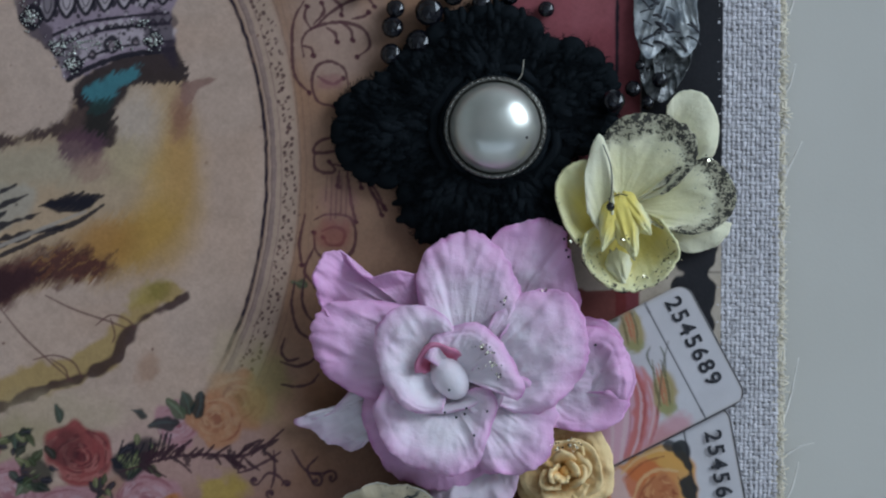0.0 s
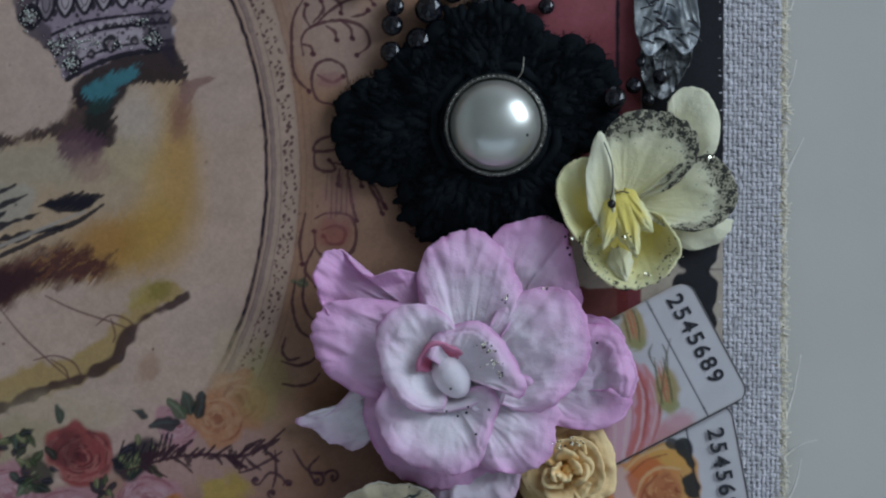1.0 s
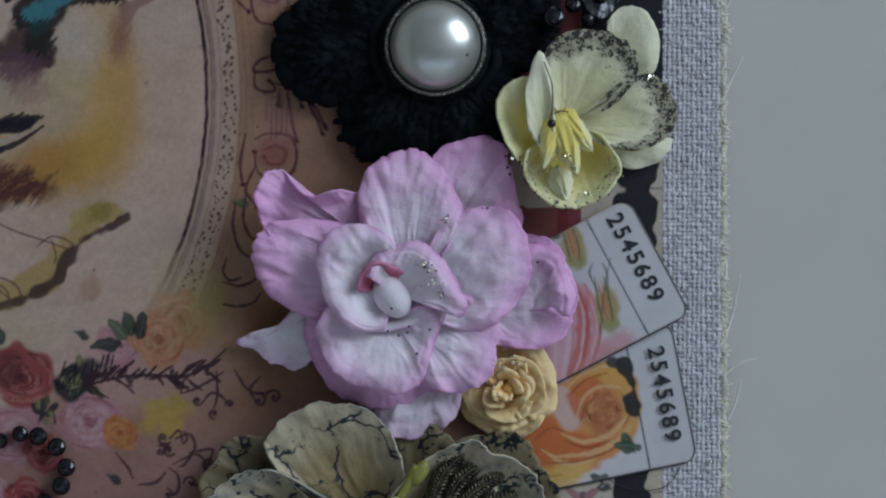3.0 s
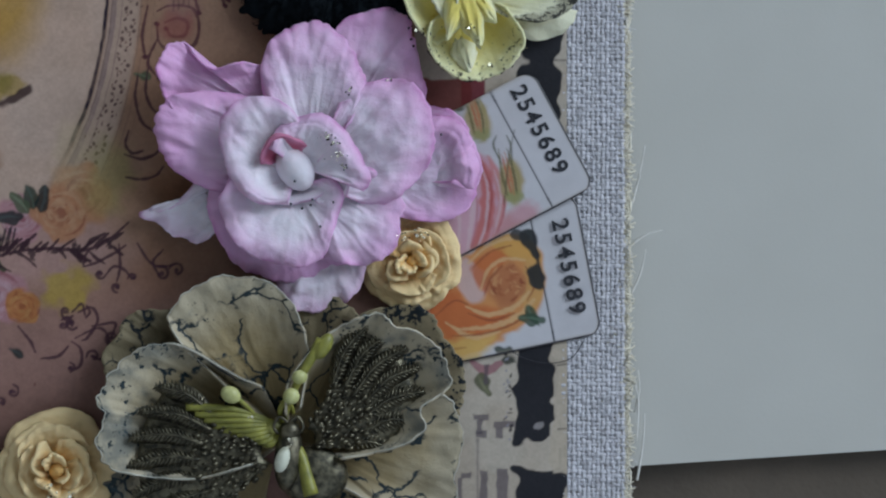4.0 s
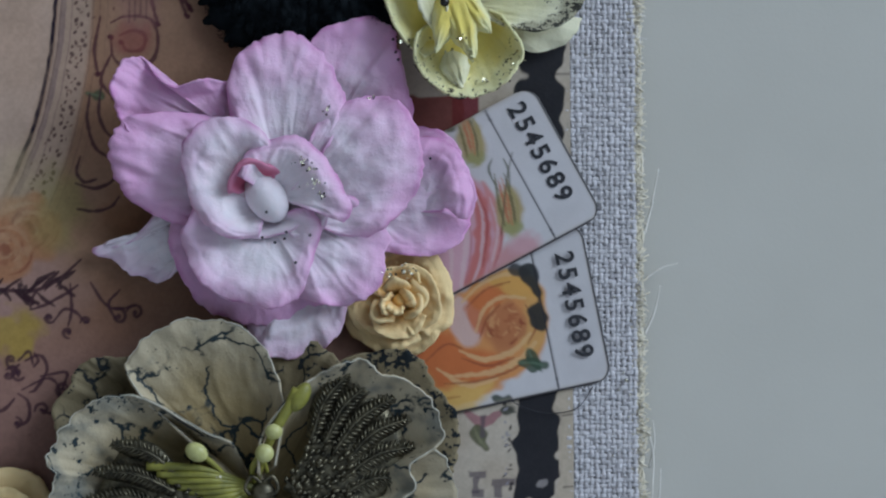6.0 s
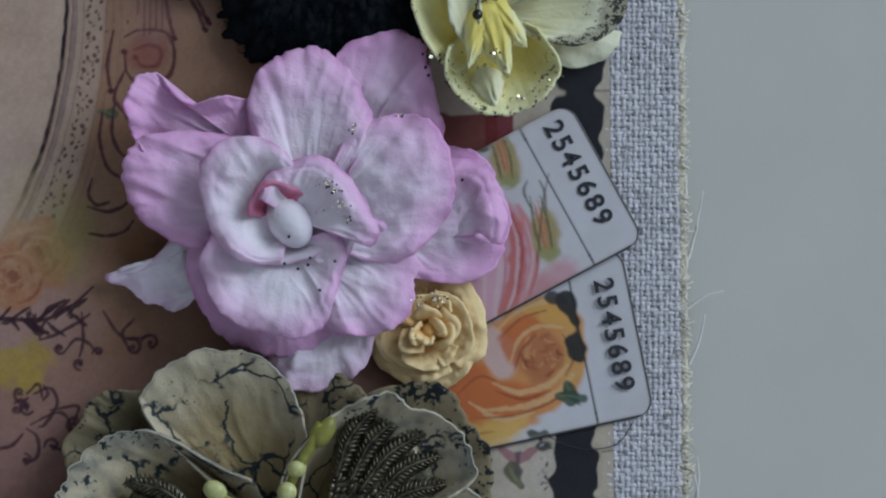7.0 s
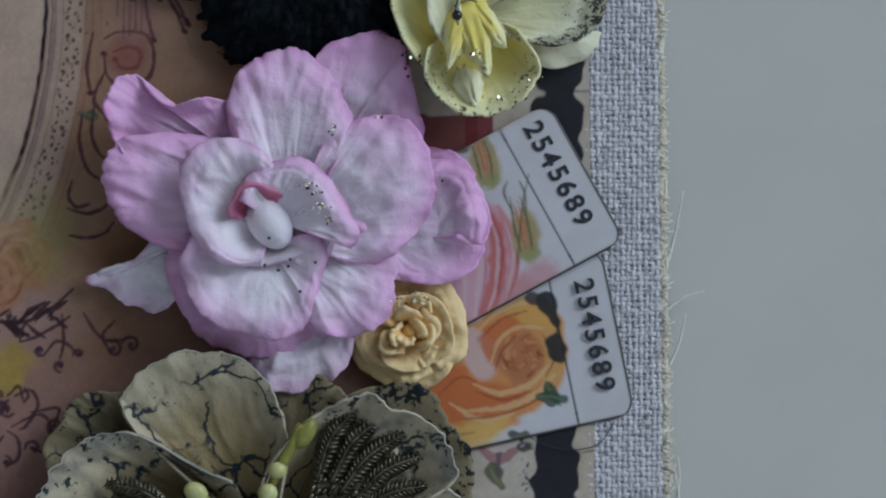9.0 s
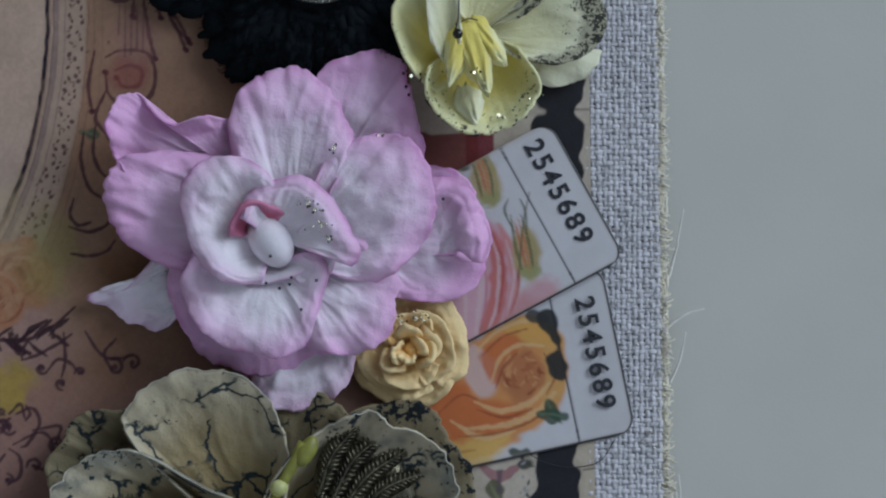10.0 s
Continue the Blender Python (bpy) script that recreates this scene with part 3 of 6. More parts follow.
def printed_sheet():
    xs, ys = axis(-420, -112, 1278, 1278.01, 2.0, 40), axis(-420, -84, 1244, 1640, 2.0, 40)
    xs = np.append(xs[:-1], 1278.5)
    X, Y = np.meshgrid(xs, ys)
    p = Print(X, Y, (0.47, 0.275, 0.155))
    x, y = p.X, p.Y
    every = np.arange(x.size)
    # tan ground with cloudy stains
    p.ink(every, 0.6 * grain(x, y, 140, 1), (0.545, 0.35, 0.22))
    p.ink(every, 0.55 * step(0.45, 0.9, grain(x, y, 90, 2)), (0.52, 0.29, 0.15))
    # the lower sheet, a pinker tone darkened with the shade that falls there
    p.ink(every, step(680, 960, y) * 0.8, (0.46, 0.265, 0.205))
    # brown over the foot: print tone plus the shade among the flowers, painted in
    tone_shade = step(940, 1100, y + 70 * (grain(x, y, 110, 21) - 0.5)) * step(640, 420, x)
    p.ink(every, 0.62 * tone_shade, (0.20, 0.10, 0.065))
    # two soft brown patches left of the pink flower
    for bx, by, rx, ry, a in ((585, 660, 46, 40, 0.6), (560, 800, 60, 60, 0.35)):
        p.blob(bx, by, rx, ry, (0.30, 0.13, 0.05), a, 20, 1.4, int(bx), 0.5)
    # the pale oval and its lace frame
    cx, cy, ra, rb = 80.0, 270.0, 391.0, 560.0
    e = np.hypot((x - cx) / ra, (y - cy) / rb)
    out = (e - 1) * ra * (0.55 + 0.45 * np.abs(x - cx) / ra / np.maximum(e, 0.2))
    low = step(640, 560, y)
    p.ink(every, step(8, -8, out) * 0.92, (0.77, 0.58, 0.41))
    p.ink(every, step(8, -30, out) * 0.5 * grain(x, y, 120, 5), (0.77, 0.62, 0.47))
    p.ink(every, step(8, -30, out) * step(0.5, 0.9, grain(x, y, 100, 9)) * 0.4, (0.74, 0.51, 0.33))
    band = step(1, 8, out) * step(64, 52, out)
    p.ink(every, band * 0.78 * step(760, 640, y), (0.70, 0.53, 0.37))
    rag = 2.4 * (grain(x, y, 14, 3) - 0.5)
    for off, w, a, c in ((0, 5.6, 0.97, (0.03, 0.018, 0.032)), (13, 8.0, 0.42, (0.13, 0.08, 0.12)), (9, 1.8, 0.5, PURPLE), (26, 1.8, 0.35, PURPLE), (60, 1.8, 0.38, PURPLE), (70, 1.6, 0.3, PURPLE), (82, 1.4, 0.2, PURPLE)):
        fade = low if off < 5 else step(730, 600, y)
        p.ink(every, step(w / 2 + 1.4, w / 2 - 1.2, np.abs(out - off + rag)) * a * fade * (0.75 + 0.5 * grain(x, y, 10, 8)), c)
    rnd = random.Random(3)
    for i in range(104):
        w = -1.05 + i * 0.0202
        for off in (36, 48):
            px, py = cx + (ra + off) * math.cos(w) + rnd.uniform(-5, 5), cy + (rb + off) * math.sin(w + (0.01 if off > 40 else 0)) + rnd.uniform(-4, 4)
            if -84 < py < 655:
                p.blob(px, py, rnd.uniform(1.8, 3.2), rnd.uniform(2.4, 4.6), (0.10, 0.045, 0.045), 0.85, rnd.uniform(-60, 60), 0.8, i, 0.9)
                if i % 2:
                    p.blob(px + rnd.uniform(-8, 8), py + 5, 1.6, 3.4, (0.16, 0.08, 0.06), 0.6, rnd.uniform(0, 90), 0.8, i, 0.9)
    # specks of age
    for i in range(60):
        p.blob(rnd.uniform(-100, 700), rnd.uniform(-80, 1150), rnd.uniform(1.5, 3.5), rnd.uniform(1.5, 3.5), BROWN_INK, rnd.uniform(0.3, 0.8), 0, 0.8, i, 0.4)
    # the large plain shape in the oval: soft patches of colour run into one another
    p.fill([(-200, 225), (0, 206), (60, 198), (110, 176), (132, 138), (150, 108), (210, 84), (300, 88), (326, 112), (332, 160), (338, 215), (337, 290), (324, 340), (298, 378), (266, 408), (220, 438), (175, 456), (110, 470), (50, 482), (8, 505), (-60, 530), (-200, 570)], (0.70, 0.51, 0.29), 5, 0.95, 2)
    for bx, by, rx, ry, c, a, turn in ((296, 285, 56, 130, (0.73, 0.46, 0.13), 0.8, 0), (318, 250, 26, 90, (0.72, 0.42, 0.14), 0.6, 0), (245, 390, 88, 52, (0.68, 0.40, 0.08), 0.85, -34), (180, 395, 60, 40, (0.60, 0.30, 0.07), 0.8, -20), (236, 178, 46, 60, (0.74, 0.61, 0.44), 0.95, 0), (180, 300, 70, 40, (0.66, 0.50, 0.30), 0.8, 0), (215, 245, 46, 40, (0.68, 0.55, 0.30), 0.8, 0), (318, 165, 18, 44, (0.40, 0.19, 0.13), 0.75, 6), (60, 255, 110, 36, (0.58, 0.50, 0.32), 0.85, 0), (-60, 290, 80, 50, (0.55, 0.48, 0.30), 0.8, 0)):
        p.blob(bx, by, rx, ry, c, a, turn, 1.3, int(bx), 0.2)
    p.fill([(-200, 250), (0, 208), (60, 198), (112, 176), (134, 136), (158, 112), (196, 148), (202, 180), (196, 222), (150, 216), (100, 210), (40, 214), (0, 228), (-200, 290)], (0.075, 0.042, 0.042), 7, 0.92, 6, 3)
    p.blob(170, 185, 26, 44, (0.028, 0.028, 0.022), 0.9, 10, 0.9, 3, 0.4)
    p.fill([(104, 206), (176, 208), (184, 240), (150, 254), (110, 250)], (0.17, 0.085, 0.105), 12, 0.85, 9, 4)
    p.blob(160, 262, 34, 22, (0.46, 0.28, 0.20), 0.6, 0, 1.2, 8, 0.6)
    p.fill([(130, 108), (215, 60), (300, 40), (324, 84), (332, 112), (300, 112), (262, 108), (226, 118), (206, 150), (176, 168), (140, 150)], (0.045, 0.030, 0.030), 4, 0.96, 4, 6)
    p.fill([(142, 122), (190, 96), (240, 80), (238, 102), (212, 112), (196, 140), (172, 148), (152, 140)], (0.085, 0.30, 0.31), 5, 0.93, 3, 7)
    p.blob(172, 150, 22, 14, (0.035, 0.075, 0.06), 0.85, -20, 1.0, 7, 0.6)
    p.fill([(320, 112), (345, 103), (380, 100), (352, 118), (336, 140), (322, 148)], (0.40, 0.23, 0.17), 3, 0.85, 2, 8)
    p.fill([(-200, 500), (-60, 452), (40, 420), (110, 398), (165, 414), (205, 440), (130, 464), (50, 482), (8, 506), (-60, 530), (-200, 570)], (0.12, 0.038, 0.032), 14, 0.95, 9, 2)
    p.fill([(-200, 520), (-40, 452), (30, 440), (90, 444), (40, 474), (6, 500), (-60, 524)], (0.055, 0.022, 0.026), 11, 0.85, 6, 2)
    for i in range(60):
        bx, by = rnd.uniform(60, 215), rnd.uniform(392, 452)
        p.stroke([(bx, by), (bx - rnd.uniform(10, 30), by + rnd.uniform(4, 16))], rnd.uniform(2, 5), rnd.choice([(0.30, 0.12, 0.05), (0.50, 0.27, 0.08), (0.10, 0.04, 0.03)]), 0.5, 0.6, i)
    # brush marks: colours are dragged along short slanting streaks
    nxs, nys = len(xs), len(ys)
    field = p.C.reshape(nys, nxs, 3)
    jx, jy = np.searchsorted(xs, -100), np.searchsorted(ys, 70)
    kx, ky = np.searchsorted(xs, 338), np.searchsorted(ys, 520)
    gx, gy = np.meshgrid(xs[jx:kx], ys[jy:ky])
    drag = 8 * (grain(0.8 * gx + 0.6 * gy, (0.8 * gy - 0.6 * gx) * 0.16, 3.4, 41) - 0.5) + 5 * (grain(gx, gy, 8, 42) - 0.5)
    ix = np.clip(np.arange(jx, kx)[None] + np.round(-0.55 * drag).astype(int), jx, kx - 1)
    iy = np.clip(np.arange(jy, ky)[:, None] + np.round(0.8 * drag).astype(int), jy, ky - 1)
    field[jy:ky, jx:kx] = field[iy, ix]
    p.C = field.reshape(-1, 3)
    # dark bars across the shape's side
    p.fill([(-130, 330), (0, 290), (60, 300), (40, 350), (-20, 380), (-130, 430)], (0.60, 0.55, 0.40), 10, 0.8, 6, 9)
    for y0, x1, w in ((300, 24, 12), (318, 44, 12), (338, 24, 11), (350, 66, 10), (372, 104, 9), (388, 60, 7)):
        p.fill([(-130, y0 + 50), (-40, y0 + 22), (x1, y0 - 14 + w * 0.4), (x1 - 16, y0 - 2 + w * 0.4), (-40, y0 + 22 + w), (-130, y0 + 52 + w)], NIGHT, 2.0, 0.93, 4, y0)
    for i in range(7):
        p.stroke([(66 + 12 * i, 330 + 1.5 * i), (96 + 12 * i, 322 - i), (128 + 9 * i, 310 - rnd.uniform(0, 8))], 9, NIGHT, 0.9, 0.8, i, rough=0.8)
    p.fill([(66, 326), (110, 316), (165, 318), (140, 338), (100, 338)], NIGHT, 3, 0.95, 5, 11)
    p.stroke([(-120, 470), (0, 418), (90, 376), (140, 354), (182, 326)], 10, NIGHT, 0.92, 0.7, 5, rough=0.6)
    p.stroke([(-110, 440), (0, 400), (80, 366), (150, 338)], 7, (0.58, 0.52, 0.40), 0.8, 0.5)
    # the crown: bands, jewels and open loops
    lilac, milk = (0.45, 0.36, 0.39), (0.68, 0.60, 0.57)
    p.fill([(44, -100), (62, 14), (92, 60), (120, 104), (205, 66), (300, 46), (298, -20), (316, -100)], lilac, 3, 0.97, 3, 12)
    p.fill([(100, 52), (160, 26), (220, 12), (296, 4), (299, 34), (220, 46), (160, 66), (118, 90)], milk, 4, 0.75, 4, 13)
    for pts, w in (([(116, 104), (160, 80), (220, 60), (302, 48)], 10), ([(112, 88), (156, 62), (220, 43), (300, 34)], 4.5), ([(98, 46), (150, 22), (210, 10), (294, 2)], 7), ([(88, 26), (140, 4), (210, -8), (292, -16)], 6)):
        p.stroke(pts, w, NIGHT, 0.97, rough=0.5)
    for j in range(13):
        t = j / 12
        x0, y0 = 92 + 200 * t, 36 - 42 * t - 10 * math.sin(math.pi * t)
        p.blob(x0, y0, 6, 6, milk, 0.95, 0, 0.3)
        p.stroke([(x0 - 7, y0 + 2), (x0, y0 + 8), (x0 + 7, y0)], 3.6, NIGHT, 0.95)
    for j in range(7):
        t = j / 6
        x0, y0 = 78 + 205 * t, -6 - 42 * t * (1 - 0.25 * t)
        p.blob(x0, y0 - 16, 13, 21, milk, 0.95, 6, 0.25, j, 0.15)
        p.stroke([(x0 - 15, y0 - 40), (x0 - 14, y0 - 14), (x0, y0 + 6), (x0 + 14, y0 - 16), (x0 + 15, y0 - 40)], 6.4, NIGHT, 0.97, 0.1, j)
        p.stroke([(x0 - 7, y0 - 38), (x0 - 6, y0 - 18), (x0, y0 - 8), (x0 + 6, y0 - 18), (x0 + 7, y0 - 38)], 2.6, NIGHT, 0.8, 0.2, j)
        p.blob(x0 + 15, y0 - 8, 5, 8, NIGHT, 0.9, 0, 0.4)
    p.fill([(40, -100), (24, -40), (28, 0), (56, 30), (96, 58), (86, 14), (60, -20), (62, -100)], (0.13, 0.10, 0.11), 4, 0.9, 6, 14)
    for q, a in (([(250, -14), (300, -20), (304, 40), (284, 50), (262, 40), (252, 12)], 0.72), ([(96, 30), (128, 40), (136, 86), (116, 104), (98, 70)], 0.6), ([(62, -60), (100, -70), (96, -20), (74, 0)], 0.55), ([(190, -90), (230, -96), (226, -60), (196, -58)], 0.6), ([(286, 30), (304, 44), (316, 78), (300, 88), (288, 60)], 0.85)):
        p.fill(q, (0.05, 0.036, 0.05), 5, a, 8, int(q[0][0]))
    for x0, y0, r in ((193, 42, 17), (126, 76, 17), (266, 32, 17), (50, -6, 24), (98, 50, 15), (236, 36, 9), (158, 58, 9)):
        p.fill([(x0, y0 - r), (x0 + r, y0 - 2), (x0 + 2, y0 + r), (x0 - r, y0 + 2)], NIGHT, 2.0, 0.95, 2, 3)
        p.blob(x0, y0, r * 0.5, r * 0.42, (0.40, 0.32, 0.31), 0.9, 0, 0.5)
        p.stroke([(x0 - r * 0.5, y0), (x0, y0 - r * 0.3), (x0 + r * 0.5, y0)], 2, NIGHT, 0.9)
    for i in range(130):
        t = rnd.random()
        p.blob(80 + 215 * t + rnd.uniform(-12, 12), 60 - 70 * t + rnd.uniform(-70, 40) * (1 - 0.3 * t), rnd.uniform(1.5, 4), rnd.uniform(1.5, 4), NIGHT if i % 3 else milk, 0.7, 0, 0.6, i)
    # the mossy branch and the thin lines above it
    p.fill([(-120, 665), (0, 640), (60, 612), (130, 590), (190, 556), (228, 512), (270, 470), (322, 468), (328, 486), (272, 520), (235, 556), (214, 600), (150, 640), (60, 668), (0, 690), (-120, 720)], (0.56, 0.39, 0.12), 7, 0.85, 9, 13)
    p.fill([(-120, 700), (0, 676), (60, 652), (150, 622), (196, 590), (222, 548), (268, 514), (328, 480), (322, 500), (262, 528), (236, 562), (214, 606), (160, 634), (60, 672), (0, 700), (-120, 735)], (0.075, 0.04, 0.035), 4, 0.92, 6, 14)
    p.blob(262, 482, 36, 18, (0.55, 0.42, 0.10), 0.7, -30, 0.9)
    p.blob(285, 478, 22, 16, (0.30, 0.24, 0.05), 0.6, -20, 0.9)
    for pts in ([(0, 512), (40, 560), (90, 606), (130, 640)], [(80, 488), (130, 512), (190, 532), (226, 545)], [(60, 602), (96, 594), (130, 606), (146, 632)], [(90, 600), (116, 618), (122, 640)], [(170, 540), (196, 522), (226, 530), (240, 545)], [(196, 528), (204, 556), (200, 570)]):
        p.stroke(pts, 3.6, (0.16, 0.07, 0.06), 0.8, 0.4)
    p.blob(262, 616, 20, 26, (0.48, 0.26, 0.14), 0.5, 20, 0.9)
    # flowers and sprigs along the foot of the oval
    rosy = ((0.60, 0.23, 0.18), (0.40, 0.085, 0.075), (0.13, 0.025, 0.03))
    peach = ((0.70, 0.42, 0.22), (0.62, 0.30, 0.14), (0.40, 0.15, 0.08))
    blush = ((0.72, 0.48, 0.46), (0.62, 0.33, 0.32), (0.42, 0.16, 0.17))
    p.blob(110, 705, 110, 50, (0.62, 0.52, 0.30), 0.5, 0, 1.0)
    p.blob(20, 760, 70, 60, (0.40, 0.36, 0.14), 0.5, 0, 1.0)
    p.blob(330, 765, 150, 70, (0.68, 0.44, 0.36), 0.6, 0, 1.0)
    p.rose(20, 850, 78, *blush, 3)
    p.rose(120, 880, 62, *blush, 31)
    p.rose(262, 850, 60, *blush, 32)
    p.rose(315, 715, 40, *blush, 5)
    p.rose(142, 772, 62, *rosy, 7)
    p.fill([(92, 752), (118, 730), (150, 744), (140, 778), (112, 796)], (0.09, 0.03, 0.03), 10, 0.6, 12, 4)
    p.rose(40, 1000, 95, *blush, 8)
    p.rose(180, 905, 36, *rosy, 37)
    p.rose(150, 985, 40, *rosy, 38)
    p.rose(425, 672, 58, *peach, 9)
    p.rose(385, 705, 52, *peach, 10)
    p.rose(318, 870, 34, (0.70, 0.36, 0.12), (0.66, 0.26, 0.08), (0.42, 0.14, 0.05), 11)
    p.rose(-58, 735, 62, (0.66, 0.30, 0.26), (0.50, 0.13, 0.12), (0.2, 0.04, 0.05), 33)
    p.blob(-82, 560, 34, 46, (0.52, 0.50, 0.12), 0.6, 0, 1.2)
    p.blob(395, 838, 40, 34, (0.64, 0.46, 0.08), 0.8, -20, 0.6, 9, 0.8)
    p.blob(470, 640, 40, 60, (0.50, 0.46, 0.14), 0.5, 10, 1.0)
    p.blob(405, 600, 30, 60, (0.68, 0.56, 0.30), 0.4, 10, 1.0)
    for x0, y0, l, w in ((340, 700, 60, 250), (330, 705, 60, 225), (350, 705, 66, 280), (318, 712, 70, 175), (230, 790, 44, 200), (60, 810, 60, 130), (110, 712, 42, 250), (262, 700, 40, 200), (30, 730, 46, 90), (80, 830, 50, 190), (20, 800, 40, 40), (320, 960, 40, 210), (545, 470, 40, 200)):
        p.leaf(x0, y0, l * 0.78, w, rnd.choice([(0.04, 0.07, 0.045), (0.025, 0.04, 0.035), (0.12, 0.16, 0.08)]), int(x0))
    p.fill([(205, 772), (240, 744), (292, 748), (262, 780), (235, 812), (212, 815)], NIGHT, 6, 0.9, 16, 15)
    p.fill([(40, 795), (70, 776), (108, 800), (90, 832), (52, 822)], (0.03, 0.035, 0.025), 7, 0.85, 16, 16)
    for i in range(60):
        kx, ky, kr = rnd.choice(((245, 780, 34), (72, 802, 36), (30, 745, 30), (180, 835, 22)))
        p.leaf(kx + rnd.gauss(0, kr * 0.5), ky + rnd.gauss(0, kr * 0.45), rnd.uniform(12, 30), rnd.uniform(0, 360), rnd.choice([NIGHT, (0.03, 0.04, 0.025), (0.06, 0.08, 0.03), (0.2, 0.22, 0.09)]), i)
    for i in range(16):
        x0 = 205 + 6 * i
        p.stroke([(x0, 792 - i), (x0 + rnd.uniform(4, 18), 765 - i + rnd.uniform(-22, 12))], 4, NIGHT, 0.85, 0.5, i)
    p.stroke([(215, 800), (300, 775), (360, 768), (430, 770), (470, 752), (505, 722)], 7, (0.08, 0.03, 0.04), 0.9, 0.6)
    for i in range(34):
        x0 = rnd.uniform(240, 480)
        y0 = 776 - (x0 - 300) * 0.06 + rnd.uniform(-6, 6)
        up = rnd.choice((-1, -1, 1))
        l = rnd.uniform(14, 40)
        p.stroke([(x0, y0), (x0 + l * 0.4, y0 + up * l * 0.4 + rnd.uniform(-4, 4)), (x0 + l * rnd.uniform(0.6, 1.1), y0 + up * l * 0.8)], rnd.uniform(3, 8), (0.06, 0.024, 0.032), 0.9, 0.7, i, rough=0.9)
        if i % 3 == 0:
            p.blob(x0 + rnd.uniform(-8, 8), y0 + rnd.uniform(-10, 10), rnd.uniform(5, 12), rnd.uniform(3, 6), (0.06, 0.03, 0.035), 0.85, rnd.uniform(0, 180), 0.5, i, 0.9)
    curls = [[(425, 800), (450, 792), (480, 776), (500, 762)], [(425, 800), (428, 782), (436, 770)], [(488, 760), (490, 800), (484, 826)], [(462, 818), (478, 800), (498, 806), (510, 822)], [(520, 758), (540, 790), (560, 800), (590, 796)], [(566, 770), (548, 792), (560, 818)], [(430, 868), (436, 880), (430, 890)],
             [(500, 642), (526, 646), (552, 640), (566, 624)], [(498, 602), (528, 610), (554, 600), (566, 580)], [(506, 560), (500, 584), (512, 600), (530, 596)], [(522, 462), (518, 505), (530, 546), (560, 566)], [(540, 450), (536, 490), (546, 520), (566, 536)],
             [(405, 880), (422, 866), (428, 886)], [(405, 905), (398, 890), (386, 894)], [(416, 880), (440, 872), (450, 895), (432, 925), (422, 930)], [(410, 926), (452, 908), (470, 930), (458, 962), (440, 958)], [(350, 962), (380, 958), (398, 940)], [(404, 932), (420, 945), (420, 972), (402, 986)], [(440, 905), (480, 900), (474, 925)], [(310, 905), (330, 930), (340, 950)]]
    for pts in curls:
        p.stroke(pts, 5.6, (0.095, 0.04, 0.05), 0.88, 0.5, int(pts[0][0]), rough=0.7)
    for x0, y0 in ((484, 836), (455, 812), (512, 820), (590, 806), (563, 812), (404, 900), (476, 926), (442, 958), (402, 978), (395, 880), (388, 902), (458, 1020), (300, 1020), (280, 1040)):
        g0, rr = rnd.uniform(0, 6), rnd.uniform(8, 14)
        p.stroke([(x0 + (rr - 1.6 * w) * math.cos(g0 + w), y0 + (rr - 1.6 * w) * math.sin(g0 + w)) for w in np.arange(0, 5.2, 0.7)], 5.4, (0.095, 0.04, 0.05), 0.85, 0.3, rough=0.8)
        p.blob(x0, y0, 4.5, 3.6, PURPLE, 0.8, 0, 0.6, 3, 0.9)
    # scrollwork between the lace and the crocheted flower
    scroll = [[(535, -40), (517, -5), (514, 40), (520, 95), (545, 124)], [(535, 60), (532, 30), (552, 8), (600, -2), (640, 10), (652, 40), (630, 60)], [(552, 10), (590, -25), (640, -48), (660, -30)], [(600, -2), (618, 12), (622, 30)], [(575, 8), (590, 18), (594, 34)], [(620, -8), (640, -12), (650, -20)], [(548, 12), (536, -10), (540, -30)], [(532, 40), (548, 45), (552, 58)], [(552, 2), (570, -20), (566, -36)], [(580, -50), (600, -30), (602, -14)],
              [(615, 110), (606, 80), (580, 68), (556, 80), (550, 112), (562, 140), (590, 148)], [(560, 95), (585, 108), (606, 98)],
              [(612, 215), (585, 204), (560, 214), (556, 230), (590, 228), (612, 218)], [(556, 230), (556, 255), (572, 266), (592, 262), (582, 246)], [(582, 250), (620, 258), (660, 290), (682, 330)], [(614, 262), (622, 320), (630, 352)], [(600, 262), (598, 290)], [(630, 262), (640, 292)], [(650, 285), (664, 310), (680, 325)], [(660, 300), (672, 330), (676, 340)],
              [(556, 350), (580, 340), (620, 346), (630, 380), (620, 410), (585, 420), (560, 405), (556, 372)], [(570, 370), (592, 362), (610, 372), (604, 392), (582, 394), (572, 380)], [(556, 400), (540, 440), (560, 470)], [(540, 340), (530, 390), (535, 430)]]
    p.blob(590, 20, 80, 90, (0.66, 0.50, 0.38), 0.6, 0, 1.0)
    for pts in scroll:
        p.stroke(pts, 6.2, (0.12, 0.04, 0.048), 0.86, 0.55, int(pts[0][0]), rough=0.7)
        p.blob(pts[-1][0], pts[-1][1], 5.4, 4.2, (0.105, 0.026, 0.038), 0.9, 30, 0.5)
    p.blob(580, 104, 24, 14, (0.42, 0.19, 0.17), 0.6, 0, 0.8)
    p.blob(592, 378, 30, 28, (0.42, 0.13, 0.10), 0.65, 0, 0.8)
    p.blob(600, 320, 30, 40, (0.46, 0.22, 0.20), 0.35, 0, 1.0)
    for i in range(5):
        p.stroke([(578 + 9 * i, 265 + rnd.uniform(0, 8)), (576 + 9 * i, 330 + rnd.uniform(-14, 20))], 3, PURPLE, 0.45, 0.5, i)
